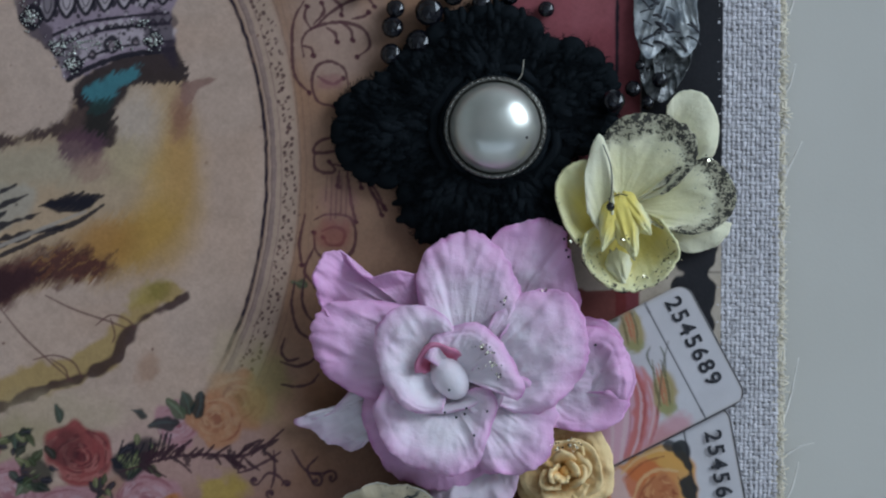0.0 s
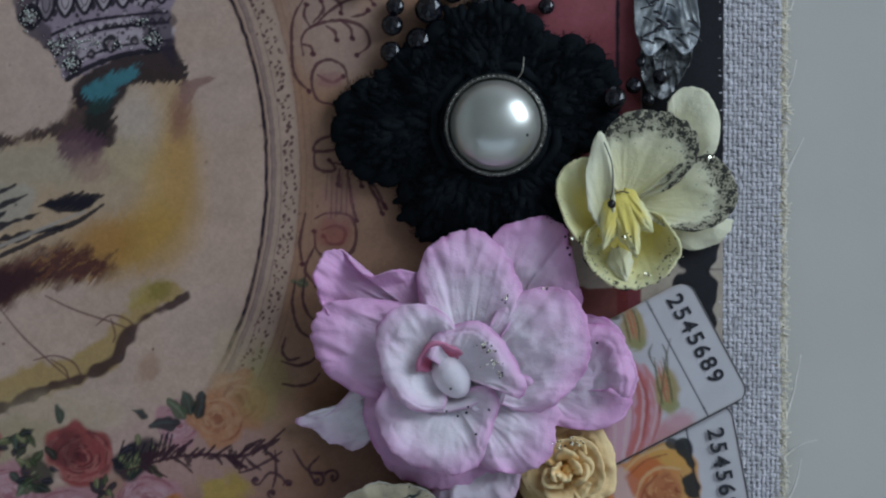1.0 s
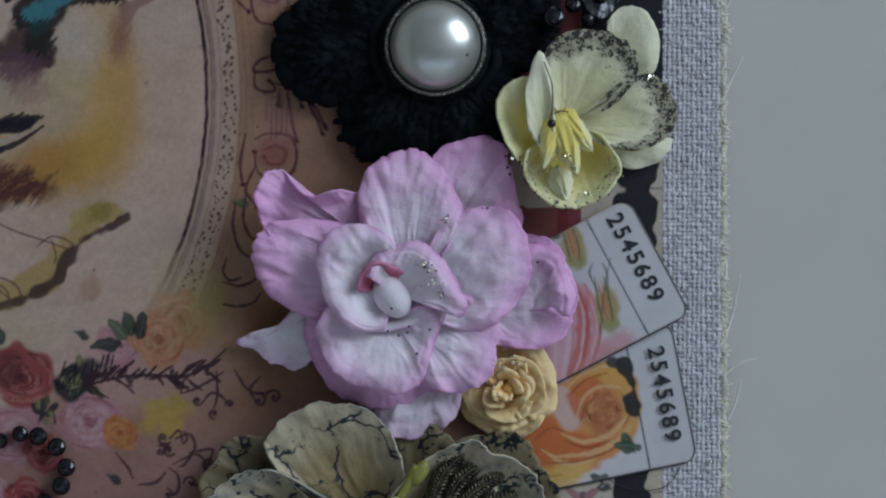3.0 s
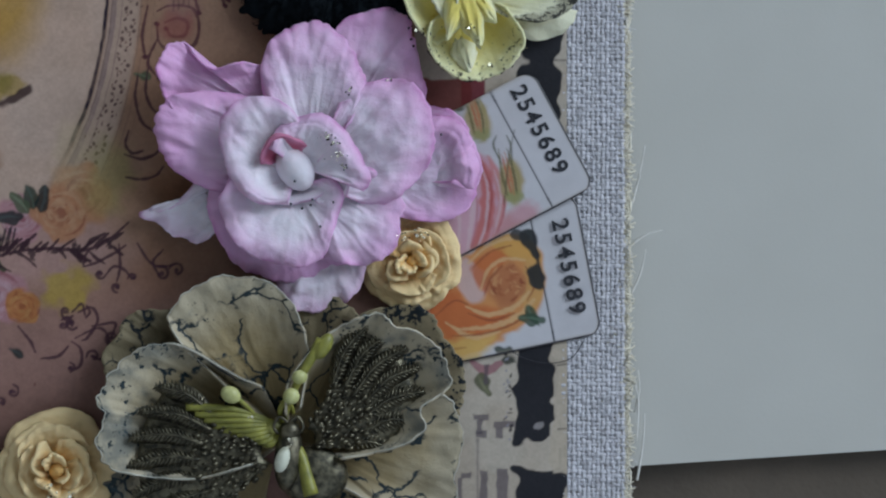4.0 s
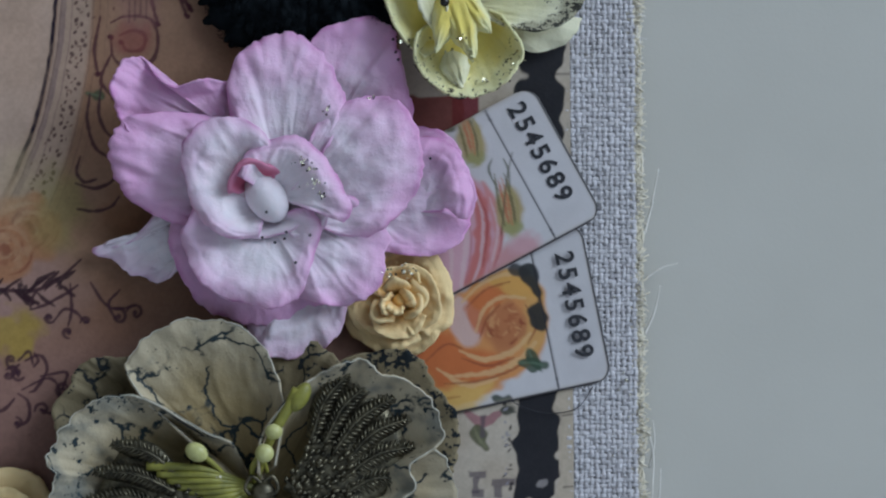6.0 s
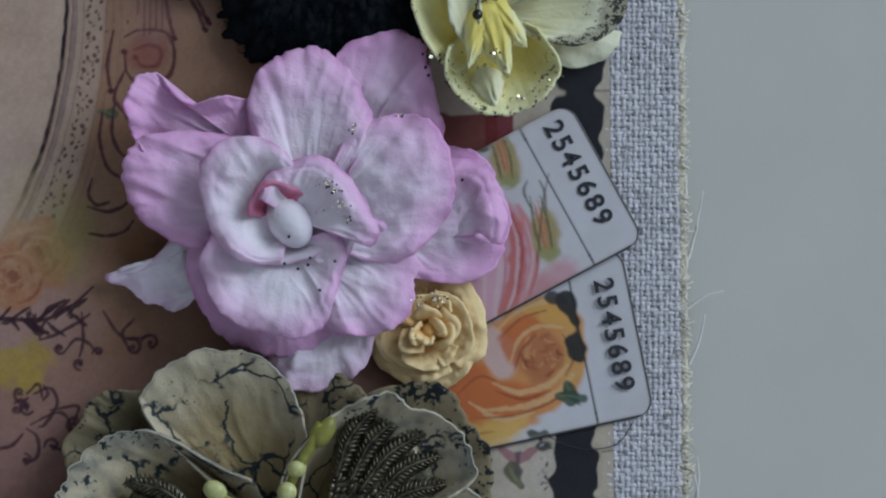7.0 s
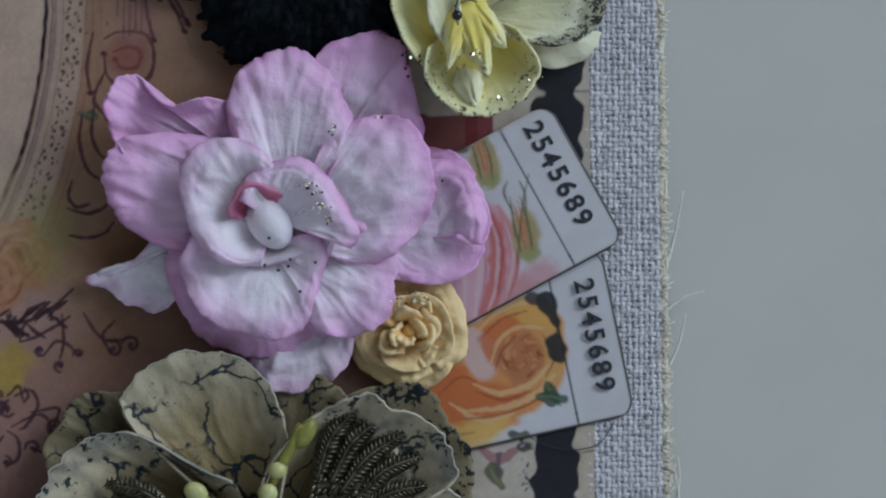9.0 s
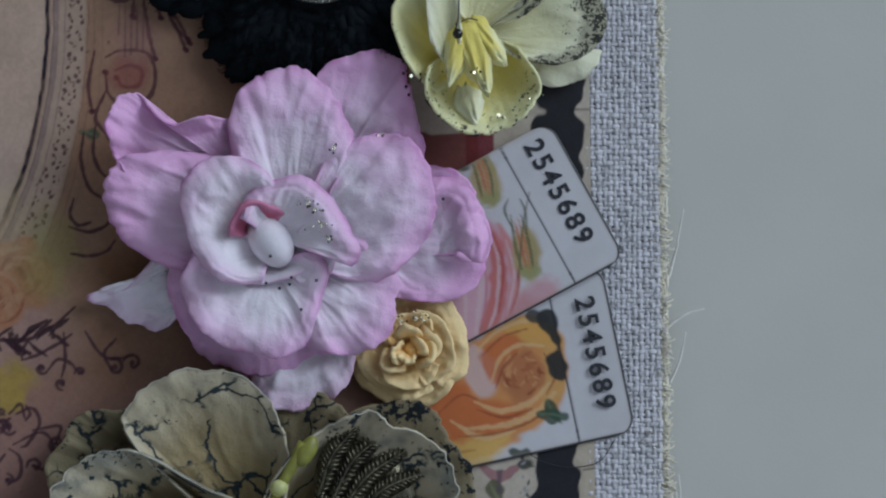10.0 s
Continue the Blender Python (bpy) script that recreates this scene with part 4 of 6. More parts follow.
    # the strip along the side: red panel, black and cream bands with torn edges
    def band(x0, y0, x1, y1, colour, rough=6, a=1.0, seed=1):
        n = max(2, int((y1 - y0) / 30))
        q = [(x0, y0 + (y1 - y0) * i / n) for i in range(n + 1)] + [(x1, y1 - (y1 - y0) * i / n) for i in range(n + 1)]
        p.fill(q, colour, 1.6, a, rough, seed, smooth=False)

    band(1010, -420, 1279.5, 1640, (0.80, 0.73, 0.54), 0, 1.0)
    sel = p.near(1010, -420, 1280, 1640)
    p.ink(sel, 0.5 * step(0.4, 0.8, grain(p.X[sel], p.Y[sel], 60, 4)), (0.70, 0.60, 0.42))
    band(900, -420, 1092, 320, (0.47, 0.135, 0.145), 0, 0.97)
    sel = p.near(900, -420, 1092, 320)
    p.ink(sel, 0.7 * step(0.35, 0.8, grain(p.X[sel], p.Y[sel], 70, 31)), (0.36, 0.08, 0.09))
    band(1092, -420, 1134, 560, (0.32, 0.07, 0.08), 0, 0.97)
    band(1088, -420, 1094, 320, NIGHT, 1)
    band(1134, -420, 1279.5, 330, (0.022, 0.026, 0.032), 0, 0.98)
    band(1200, 380, 1262, 560, (0.025, 0.028, 0.034), 14, 0.98, 3)
    band(1010, 470, 1110, 600, (0.30, 0.06, 0.05), 4, 0.9, 4)
    band(1185, 925, 1259, 1112, (0.024, 0.027, 0.034), 12, 0.98, 5)
    band(1185, 1160, 1279.5, 1640, (0.024, 0.027, 0.034), 14, 0.98, 6)
    band(1264, 1122, 1268, 1166, NIGHT, 1)
    band(1252, 915, 1279.5, 1170, (0.80, 0.71, 0.50), 9, 0.9, 8)
    p.stroke([(1262, 976), (1278, 974)], 2.4, NIGHT, 0.7)
    p.stroke([(1262, 1089), (1278, 1088)], 2.4, NIGHT, 0.7)
    p.stroke([(1250, 437), (1278, 437)], 2.4, NIGHT, 0.8)
    p.stroke([(1110, 970), (1135, 985), (1160, 972)], 16, (0.50, 0.20, 0.22), 0.8, 0.5)
    p.leaf(1120, 990, 44, 60, (0.16, 0.17, 0.08), 3)
    p.leaf(1160, 965, 30, 10, (0.05, 0.06, 0.04), 4)
    grey = (0.17, 0.14, 0.15)
    for x0, y0, x1, y1 in ((1112, 1062, 1140, 1073), (1118, 1073, 1128, 1096), (1116, 1092, 1136, 1104), (1148, 1074, 1186, 1086), (1152, 1086, 1164, 1104), (1090, 1165, 1108, 1176), (1086, 1176, 1092, 1240), (1124, 1162, 1138, 1240), (1154, 1158, 1174, 1240), (1132, 975, 1140, 1010)):
        band(x0, y0, x1, y1, grey, 2, 0.75, int(x0))
    band(1118, 1105, 1122, 1240, grey, 1, 0.5)
    for i in range(26):
        p.blob(1174 + rnd.uniform(-7, 8), rnd.uniform(935, 1110), rnd.uniform(1, 3), rnd.uniform(1, 5), NIGHT if i % 2 else (0.45, 0.45, 0.47), 0.8, rnd.uniform(0, 180), 0.5, i)
    p.blob(1228, 1082, 9, 6, (0.5, 0.48, 0.42), 0.8, -20, 0.5)
    # uneven ink: mottling and fine printing grain
    tone = 0.85 + 0.09 * grain(x, y, 60, 12) + 0.08 * grain(x, y, 11, 13) + 0.13 * grain(x, y, 4.5, 14)
    p.C *= tone[:, None]
    nx, ny = len(xs), len(ys)
    # the sheet undulates slightly, as glued paper does
    Z = 0.9 * (grain(X, Y, 170, 6) - 0.5) + 0.25 * (grain(X, Y, 30, 7) - 0.5)
    v = np.stack([X.ravel(), Y.ravel(), Z.ravel()], 1)
    idx = np.arange(nx * ny).reshape(ny, nx)
    f = np.stack([idx[1:, :-1], idx[1:, 1:], idx[:-1, 1:], idx[:-1, :-1]], 2).reshape(-1, 4)
    return v, f.tolist(), p.C


panel = thing("art_panel", 784, 441, -30, "mixed-media panel covered in linen and floral printed paper", "artwork")
part("backing_board", box(-470, -470, LEVEL, 1382, 1690, -10.5), M_SHADE_CANVAS, panel, "linen-covered backing board", smooth=False)
part("printed_paper", printed_sheet(), M_PAPER, panel, "peach printed paper with oval, crown and flowers")


def weave():
    """Plain weave: threads that pass over and under one another, with small holes between."""
    rnd = random.Random(11)
    geos = []
    px, py = 8.6, 7.7
    x0, nx = 1273.0, 13
    y0, ny = -110.0, 179
    for i in range(nx):
        w = rnd.uniform(0.86, 1.14)
        t = np.arange(ny * 4 + 1) / 4
        pts = np.stack([x0 + px * i + 1.1 * np.sin(t * 0.21 + i) + 0.8 * np.sin(t * 1.3 + 2 * i), y0 + py * t, -5.2 + 1.7 * np.sin(np.pi * (t + i))], 1)
        geos.append(tube(pts, 3.7 * w * (1 + 0.2 * np.sin(t * 1.7 + i * 5)), 6, cap=False))
    for j in range(ny):
        w = rnd.uniform(0.78, 1.22)
        t = np.arange(nx * 4 + 1) / 4
        pts = np.stack([x0 - 5 + px * t, y0 + py * (j + 0.5) + 1.0 * np.sin(t * 0.5 + j * 1.7) + rnd.uniform(-0.9, 0.9), -5.2 - 1.7 * np.sin(np.pi * (t - 0.5 + j + 0.5))], 1)
        geos.append(tube(pts, 3.5 * w * (1 + 0.22 * np.sin(t * 1.1 + j * 3)), 6, cap=False))
    # fibres that stand off the threads
    for k in range(1500):
        x, y, l, b = rnd.uniform(1280, 1388), rnd.uniform(-105, 1265), rnd.uniform(6, 18), rnd.uniform(0, 6.283)
        geos.append(tube([(x, y, -2), (x + l * 0.5 * math.cos(b), y + l * 0.5 * math.sin(b), 0.5), (x + l * math.cos(b + 0.6), y + l * math.sin(b + 0.6), -2)], 0.5, 3, cap=False))
    return joined(geos)


linen = part("linen_weave", weave(), M_LINEN, panel, "pale grey woven linen strip")
linen["kind"] = "stuff"


def fray():
    """The raw edge: a fringe of short ends, matted into a pale band."""
    rnd = random.Random(21)
    geos = []
    for j in range(2100):
        y = -110 + j * 0.66
        l = rnd.uniform(4, 15) + 5 * noise.noise((y / 60, 3, 1)) + 5 * noise.noise((y / 18, 8, 1))
        x = 1376 + rnd.uniform(-11, 9) + 5 * noise.noise((y / 35, 2, 5))
        bend = rnd.uniform(-9, 9)
        pts = spline([(x, y, -5), (x + l * 0.5, y + bend * 0.3, -6 + rnd.uniform(-3, 3)), (x + l, y + bend, -13 + rnd.uniform(-6, 6))], 3)
        geos.append(tube(pts, rnd.uniform(0.5, 1.6), 4))
    for k in range(5):
        t = np.linspace(-110, 1270, 300)
        pts = np.stack([1378 + 2.6 * k + np.array([4 * noise.noise((a / 40, k * 3, 7)) + 3 * noise.noise((a / 11, k * 3, 9)) for a in t]), t, -8 - 1.2 * k + 2 * np.sin(t / 6 + k)], 1)
        geos.append(tube(pts, 2.4 + 0.9 * np.sin(t / 4 + k), 6))
    return joined(geos)


def loose_threads():
    """Long white threads pulled out of the edge, lying on the white board."""
    for pts in (((1388, 262), (1402, 240), (1421, 204)), ((1390, 270), (1400, 246), (1412, 222)), ((1390, 700), (1404, 650), (1417, 588)), ((1394, 690), (1402, 660), (1408, 640)), ((1396, 760), (1420, 745), (1446, 738)), ((1392, 850), (1408, 815), (1418, 772)), ((1402, 1180), (1412, 1120), (1416, 1062)), ((1396, 1000), (1404, 1040), (1402, 1110)), ((1390, 120), (1400, 100), (1408, 66)), ((1396, -20), (1404, -50), (1402, -80)), ((1398, 1060), (1406, 1020), (1404, 985))):
        line = spline([(a, b, -17 + 3 * i) for i, (a, b) in enumerate(pts)], 8)
        part("loose_thread", tube(line, np.linspace(2.6, 1.0, len(line)), 5), M_WHITE_THREAD, panel, "long white thread pulled from the edge")


frayed = part("frayed_edge", fray(), M_FRAY, panel, "frayed cream thread ends")
frayed["kind"] = "stuff"
loose_threads()
part("stray_thread", tube(spline([(1172, 945, 3), (1200, 962, 5), (1240, 972, 5), (1285, 964, 4), (1310, 930, 3)], 8), 0.7, 4), M_INK, panel, "fine dark stray thread")


# ---- two numbered tickets ----
def ticket(name_label, corner, along, down, long, short, line_at, z, draw, digits_at, seed):
    """A card with rounded corners; along points out over the linen, down runs beside the number."""
    (bx, by), e, g = corner, along, down
    na, nb = int(long / 2.2), int(short / 2.2)
    A, B = np.meshgrid(np.linspace(0, long, na), np.linspace(0, short, nb), indexing="ij")
    # round the two outer corners by pulling the outermost rows in
    r = 26.0
    over = np.clip(np.abs(B - short / 2) - (short / 2 - r), 0, r)
    cut = r - np.sqrt(np.maximum(0, r * r - over * over))
    scale = (long - cut) / long
    A = A * scale
    X, Y = bx + e[0] * (A - long) + g[0] * (B - short), by + e[1] * (A - long) + g[1] * (B - short)
    p = Print(X, Y, (0.72, 0.69, 0.70))
    ev = np.arange(p.X.size)
    p.ink(ev, 0.5 * grain(p.X, p.Y, 50, seed), (0.66, 0.62, 0.62))
    draw(p)
    a, b = A.ravel(), B.ravel()
    lim = (long - cut).ravel()
    p.ink(ev, step(lim - 7, lim - 1, a) * 0.5 + step(9, 1, b) * 0.3 + step(short - 9, short - 1, b) * 0.4, (0.46, 0.36, 0.24))
    p.ink(ev, np.maximum(step(lim - 4.2, lim - 2.6, a), step(short - 4.4, short - 2.6, b)) * 0.93, NIGHT)
    p.ink(ev, step(2.4, 0.9, np.abs(a - (long - line_at))) * 0.93, NIGHT)
    Z = z + 2.0 * np.sin(A / long * 2.2 + seed) + 0 * B
    base = thing("ticket", bx - e[0] * long * 0.5 - g[0] * short / 2, by - e[1] * long * 0.5 - g[1] * short / 2, z - 3.5, name_label, "ticket", "paper tickets")
    part("card", sheet(np.stack([X, Y, Z], 2), 3.5, p.C.reshape(na, nb, 3)), M_CARD, base)
    fc = bpy.data.curves.new("serial_number", "FONT")
    fc.body, fc.align_x, fc.align_y = "2545689", "CENTER", "CENTER"
    fc.size, fc.extrude, fc.offset, fc.space_character = 41 * U, 0.15 * U, 0.9 * U, 1.22
    tmp = new("serial_number", fc)
    me = bpy.data.meshes.new_from_object(tmp.evaluated_get(bpy.context.evaluated_depsgraph_get()))
    bpy.data.objects.remove(tmp)
    ob = new("serial_number", me)
    me.materials.clear()
    me.materials.append(M_INK)
    ob.parent = base
    ob["label"] = "printed black serial number 2545689"
    tx, ty = Vector((g[0], -g[1], 0)), Vector((e[0], -e[1], 0))
    at = Vector(P(*digits_at, z + 2.6)) - ORIGIN[base]
    m = Matrix.Identity(4)
    for i in range(3):
        m[i][0], m[i][1], m[i][2], m[i][3] = tx[i], ty[i], (0, 0, 1)[i], at[i]
    ob.matrix_basis = m


def unit(x, y):
    n = math.hypot(x, y)
    return (x / n, y / n)


def draw_orange(p):
    """A full orange rose with a brown heart, a pale side petal, dark leaves and a yellow foot."""
    ORANGE, DEEP, PALE, RUST = (0.74, 0.30, 0.085), (0.64, 0.16, 0.045), (0.80, 0.49, 0.23), (0.32, 0.075, 0.03)
    p.fill([(1040, 860), (1080, 800), (1140, 756), (1200, 746), (1232, 776), (1238, 850), (1212, 900), (1140, 940), (1080, 960), (1040, 940)], ORANGE, 5, 0.97, 5, 1)
    p.fill([(1030, 880), (1070, 840), (1110, 870), (1180, 880), (1140, 920), (1080, 940)], DEEP, 9, 0.9, 6, 2)
    p.fill([(1040, 950), (1090, 930), (1150, 925), (1120, 965), (1060, 985)], (0.80, 0.50, 0.14), 9, 0.85, 5, 4)
    p.fill([(1080, 800), (1108, 790), (1136, 820), (1134, 856), (1108, 866), (1086, 840)], (0.72, 0.50, 0.46), 5, 0.9, 4, 5)
    p.fill([(1146, 756), (1188, 744), (1222, 762), (1232, 792), (1200, 790), (1164, 782)], (0.76, 0.40, 0.10), 4, 0.9, 3, 6)
    p.fill([(1112, 800), (1150, 772), (1176, 784), (1150, 812), (1138, 846), (1124, 836)], DEEP, 5, 0.85, 4, 7)
    p.fill([(1206, 790), (1234, 800), (1236, 850), (1212, 884), (1198, 850)], (0.74, 0.40, 0.13), 5, 0.85, 3, 8)
    # the heart's folded petals
    p.blob(1172, 832, 34, 36, (0.50, 0.17, 0.07), 0.85, 0, 0.6, 8, 0.5)
    rnd = random.Random(9)
    for i in range(30):
        w, d = rnd.uniform(0, 6.283), 30 * math.sqrt(rnd.random())
        hx, hy, l = 1172 + d * math.cos(w), 832 + d * math.sin(w), rnd.uniform(9, 20)
        b = w + 1.57 + rnd.uniform(-0.5, 0.5)
        p.stroke([(hx, hy), (hx + l * 0.5 * math.cos(b) - 2, hy + l * 0.5 * math.sin(b) + 2), (hx + l * math.cos(b), hy + l * math.sin(b))], rnd.uniform(3, 6), rnd.choice([RUST, (0.44, 0.13, 0.05), (0.70, 0.34, 0.14)]), 0.8, 0.6, i)
    for pts, w, c in (([(1104, 796), (1136, 766), (1176, 752), (1214, 756)], 7, PALE), ([(1126, 842), (1140, 806), (1168, 788), (1204, 790)], 7, PALE), ([(1100, 872), (1140, 886), (1184, 874), (1212, 846)], 9, PALE), ([(1086, 912), (1140, 908), (1190, 890), (1220, 860)], 10, PALE), ([(1064, 900), (1110, 926), (1160, 916)], 8, PALE), ([(1132, 852), (1144, 822), (1164, 800)], 4, RUST), ([(1104, 884), (1144, 896), (1186, 884)], 4, RUST), ([(1076, 924), (1130, 920), (1184, 902), (1216, 876)], 3.6, RUST), ([(1112, 804), (1142, 776), (1180, 764)], 3.2, RUST), ([(1204, 800), (1222, 830), (1208, 862)], 3.4, RUST), ([(1044, 890), (1078, 862), (1104, 868)], 3.4, RUST), ([(1036, 930), (1070, 946), (1100, 944)], 3.4, (0.52, 0.22, 0.05))):
        p.stroke(pts, w, c, 0.8, 0.6, int(pts[0][0]), rough=0.7)
    p.fill([(1196, 742), (1222, 738), (1232, 800), (1240, 838), (1222, 842), (1206, 812), (1222, 790), (1198, 762)], (0.022, 0.026, 0.026), 2.5, 0.97, 4, 3)
    p.fill([(1176, 744), (1198, 736), (1210, 750), (1196, 758)], (0.03, 0.03, 0.03), 2.5, 0.9, 4, 4)
    p.leaf(1208, 870, 42, 60, (0.045, 0.085, 0.05), 7)
    p.leaf(1238, 898, 46, 188, (0.045, 0.085, 0.05), 8)
    p.leaf(1150, 946, 34, 10, (0.03, 0.045, 0.03), 9)


def draw_pink(p):
    """The side of a large pink rose with a coral fold, a blush petal and two striped buds."""
    PINK, CORAL, BLUSH, WINE = (0.70, 0.40, 0.46), (0.62, 0.17, 0.15), (0.74, 0.52, 0.54), (0.42, 0.07, 0.07)
    p.fill([(1050, 600), (1110, 592), (1150, 622), (1172, 670), (1166, 720), (1138, 770), (1090, 800), (1040, 810)], PINK, 5, 0.97, 4, 3)
    p.fill([(1112, 600), (1140, 624), (1152, 670), (1146, 730), (1122, 780), (1104, 786), (1122, 720), (1126, 660)], CORAL, 5, 0.92, 4, 4)
    p.fill([(1138, 606), (1160, 640), (1172, 684), (1162, 730), (1146, 752), (1156, 700), (1152, 650)], (0.68, 0.27, 0.26), 4, 0.9, 3, 5)
    for pts, w, c in (([(1120, 610), (1138, 660), (1134, 730), (1114, 782)], 5, BLUSH), ([(1086, 620), (1112, 680), (1104, 770)], 10, BLUSH), ([(1064, 650), (1088, 710), (1084, 790)], 7, BLUSH), ([(1150, 630), (1162, 682), (1150, 744)], 4, BLUSH), ([(1130, 620), (1146, 670), (1138, 740)], 3.4, WINE), ([(1100, 630), (1120, 690), (1110, 776)], 2.8, (0.55, 0.20, 0.24)), ([(1164, 660), (1168, 700), (1156, 740)], 3, WINE)):
        p.stroke(pts, w, c, 0.8, 0.6, int(pts[0][0]), rough=0.7)
    p.fill([(1150, 752), (1170, 714), (1196, 692), (1222, 700), (1226, 720), (1196, 742)], (0.64, 0.26, 0.27), 8, 0.85, 5, 6)
    p.blob(1204, 704, 24, 18, (0.70, 0.42, 0.46), 0.7, -25, 0.9, 4)
    rnd = random.Random(6)
    for x0, y0, lean in ((1116, 524, 14), (1174, 634, 8)):
        p.blob(x0 + 6, y0 + 18, 21, 38, (0.50, 0.38, 0.18), 0.94, -lean, 0.5, int(x0), 0.3)
        p.blob(x0 + 12, y0 + 44, 16, 12, (0.36, 0.36, 0.14), 0.8, -lean, 0.7, int(x0))
        for i, (o, c) in enumerate(((-12, (0.17, 0.14, 0.05)), (-4, (0.55, 0.16, 0.08)), (3, (0.60, 0.22, 0.10)), (9, (0.15, 0.13, 0.05)), (16, (0.44, 0.36, 0.15)))):
            p.stroke([(x0 + o * 0.7 - lean, y0 - 36 + rnd.uniform(-10, 8)), (x0 + o + 2, y0 + 4), (x0 + o * 0.8 + 9, y0 + 40 + rnd.uniform(-8, 4))], 5, c, 0.85, 0.8, i, rough=0.8)
        for o in (-10, 8):
            p.stroke([(x0 + o, y0 - 12), (x0 + o * 1.7 - 8, y0 - 46), (x0 + o - 10, y0 - 64)], 3.4, (0.09, 0.10, 0.05), 0.85, 0.7)
    p.leaf(1092, 502, 34, 195, (0.04, 0.05, 0.03), 2)
    p.leaf(1100, 514, 26, 160, (0.05, 0.06, 0.03), 5)
    p.stroke([(1186, 560), (1176, 610), (1168, 690)], 3, (0.10, 0.09, 0.05), 0.8, 0.5)


ticket("cream ticket printed with an orange rose and a number", (1341, 920), unit(0.982, -0.2), unit(0.19, 0.982), 330, 252, 86, 6, draw_orange, (1280, 801), 3)
ticket("lilac-white ticket printed with pink roses and a number", (1329, 660), unit(0.883, -0.46), unit(0.475, 0.88), 330, 235, 84, 14, draw_pink, (1229, 560), 5)

# ---- the crocheted flower with its pearl ----
def crochet():
    """Five puffed petals of brushed yarn: thick stitches fanned out from the centre under a pile of fine fibres."""
    rnd = random.Random(5)
    base = thing("crocheted_flower", 877, 190, 0, "black crocheted yarn flower lying on the printed paper", "flower")
    cx, cy = 876, 185
    lobes = ((690, 188, 96, 96), (862, 58, 112, 92), (998, 132, 94, 104), (804, 300, 96, 94), (930, 300, 98, 94), (748, 110, 66, 62))
    fuzz = []
    for li, (px, py, rx, ry) in enumerate(lobes):
        geos = [ball(px, py, 14, rx * 0.93, ry * 0.93, 40, 14, 26)]
        w0 = math.atan2(py - cy, px - cx)
        # scallops along the rim
        for k in range(9):
            a = w0 - 2.0 + 0.5 * k
            r = rnd.uniform(24, 31)
            geos.append(ball(px + (rx - 18) * math.cos(a), py + (ry - 18) * math.sin(a), 22, r, r, 20, 10, 14))
        # stitches: plump strands that run outwards over the puff
        for k in range(110):
            a, s = rnd.uniform(0, 6.283), math.sqrt(rnd.random()) * 0.96
            x, y = px + rx * s * math.cos(a), py + ry * s * math.sin(a)
            z = 12 + 38 * math.sqrt(max(0, 1 - s * s))
            b, l = w0 + 0.5 * math.sin(a - w0) + rnd.uniform(-0.4, 0.4), rnd.uniform(14, 24)
            q = [(x - l * math.cos(b), y - l * math.sin(b), z - 5), (x, y, z + 2), (x + l * math.cos(b), y + l * math.sin(b), z - 7)]
            geos.append(tube(spline(q, 4), (7.5 + rnd.uniform(-1, 2)) * np.array([0.5, 0.8, 0.95, 1, 1, 1, 0.95, 0.8, 0.5]), 7))
        part("yarn_petal", joined(geos), M_YARN, base)
        for i in range(2600):
            a, s = rnd.uniform(0, 6.283), math.sqrt(rnd.uniform(0.05, 1.0)) * 1.05
            x, y = px + rx * s * math.cos(a), py + ry * s * math.sin(a)
            z = 18 + 38 * math.sqrt(max(0, 1 - min(1, s) ** 2))
            l, b = rnd.uniform(5, 12), a + rnd.uniform(-2.0, 2.0)
            q = [(x, y, z), (x + l * 0.5 * math.cos(b), y + l * 0.5 * math.sin(b), z + rnd.uniform(0, 6)), (x + l * math.cos(b + 0.7), y + l * math.sin(b + 0.7), z + rnd.uniform(-8, 6))]
            fuzz.append(tube(q, 0.6, 3, cap=False))
    geos = [ball(cx, cy, 20, 128, 122, 36, 14, 30)]
    for ring in (70, 90, 110):
        q = [(cx + (ring + rnd.uniform(-4, 4)) * math.cos(a), cy + (ring + rnd.uniform(-4, 4)) * math.sin(a), 48 + rnd.uniform(-4, 4) - 0.1 * (ring - 70)) for a in np.linspace(0, 2 * math.pi, 46)]
        geos.append(tube(q, 11, 7))
    part("yarn_centre", joined(geos), M_YARN, base)
    f = part("yarn_fuzz", joined(fuzz), M_YARN, base)
    f["kind"] = "stuff"
    geos = []
    for q in (((905, 108), (922, 90), (926, 62)),):
        geos.append(tube(spline([(x, y, 66 + 8 * i) for i, (x, y) in enumerate(q)], 6), 0.55, 4))
    part("stray_thread", joined(geos), M_FRAY, base, "pale stray thread")


crochet()


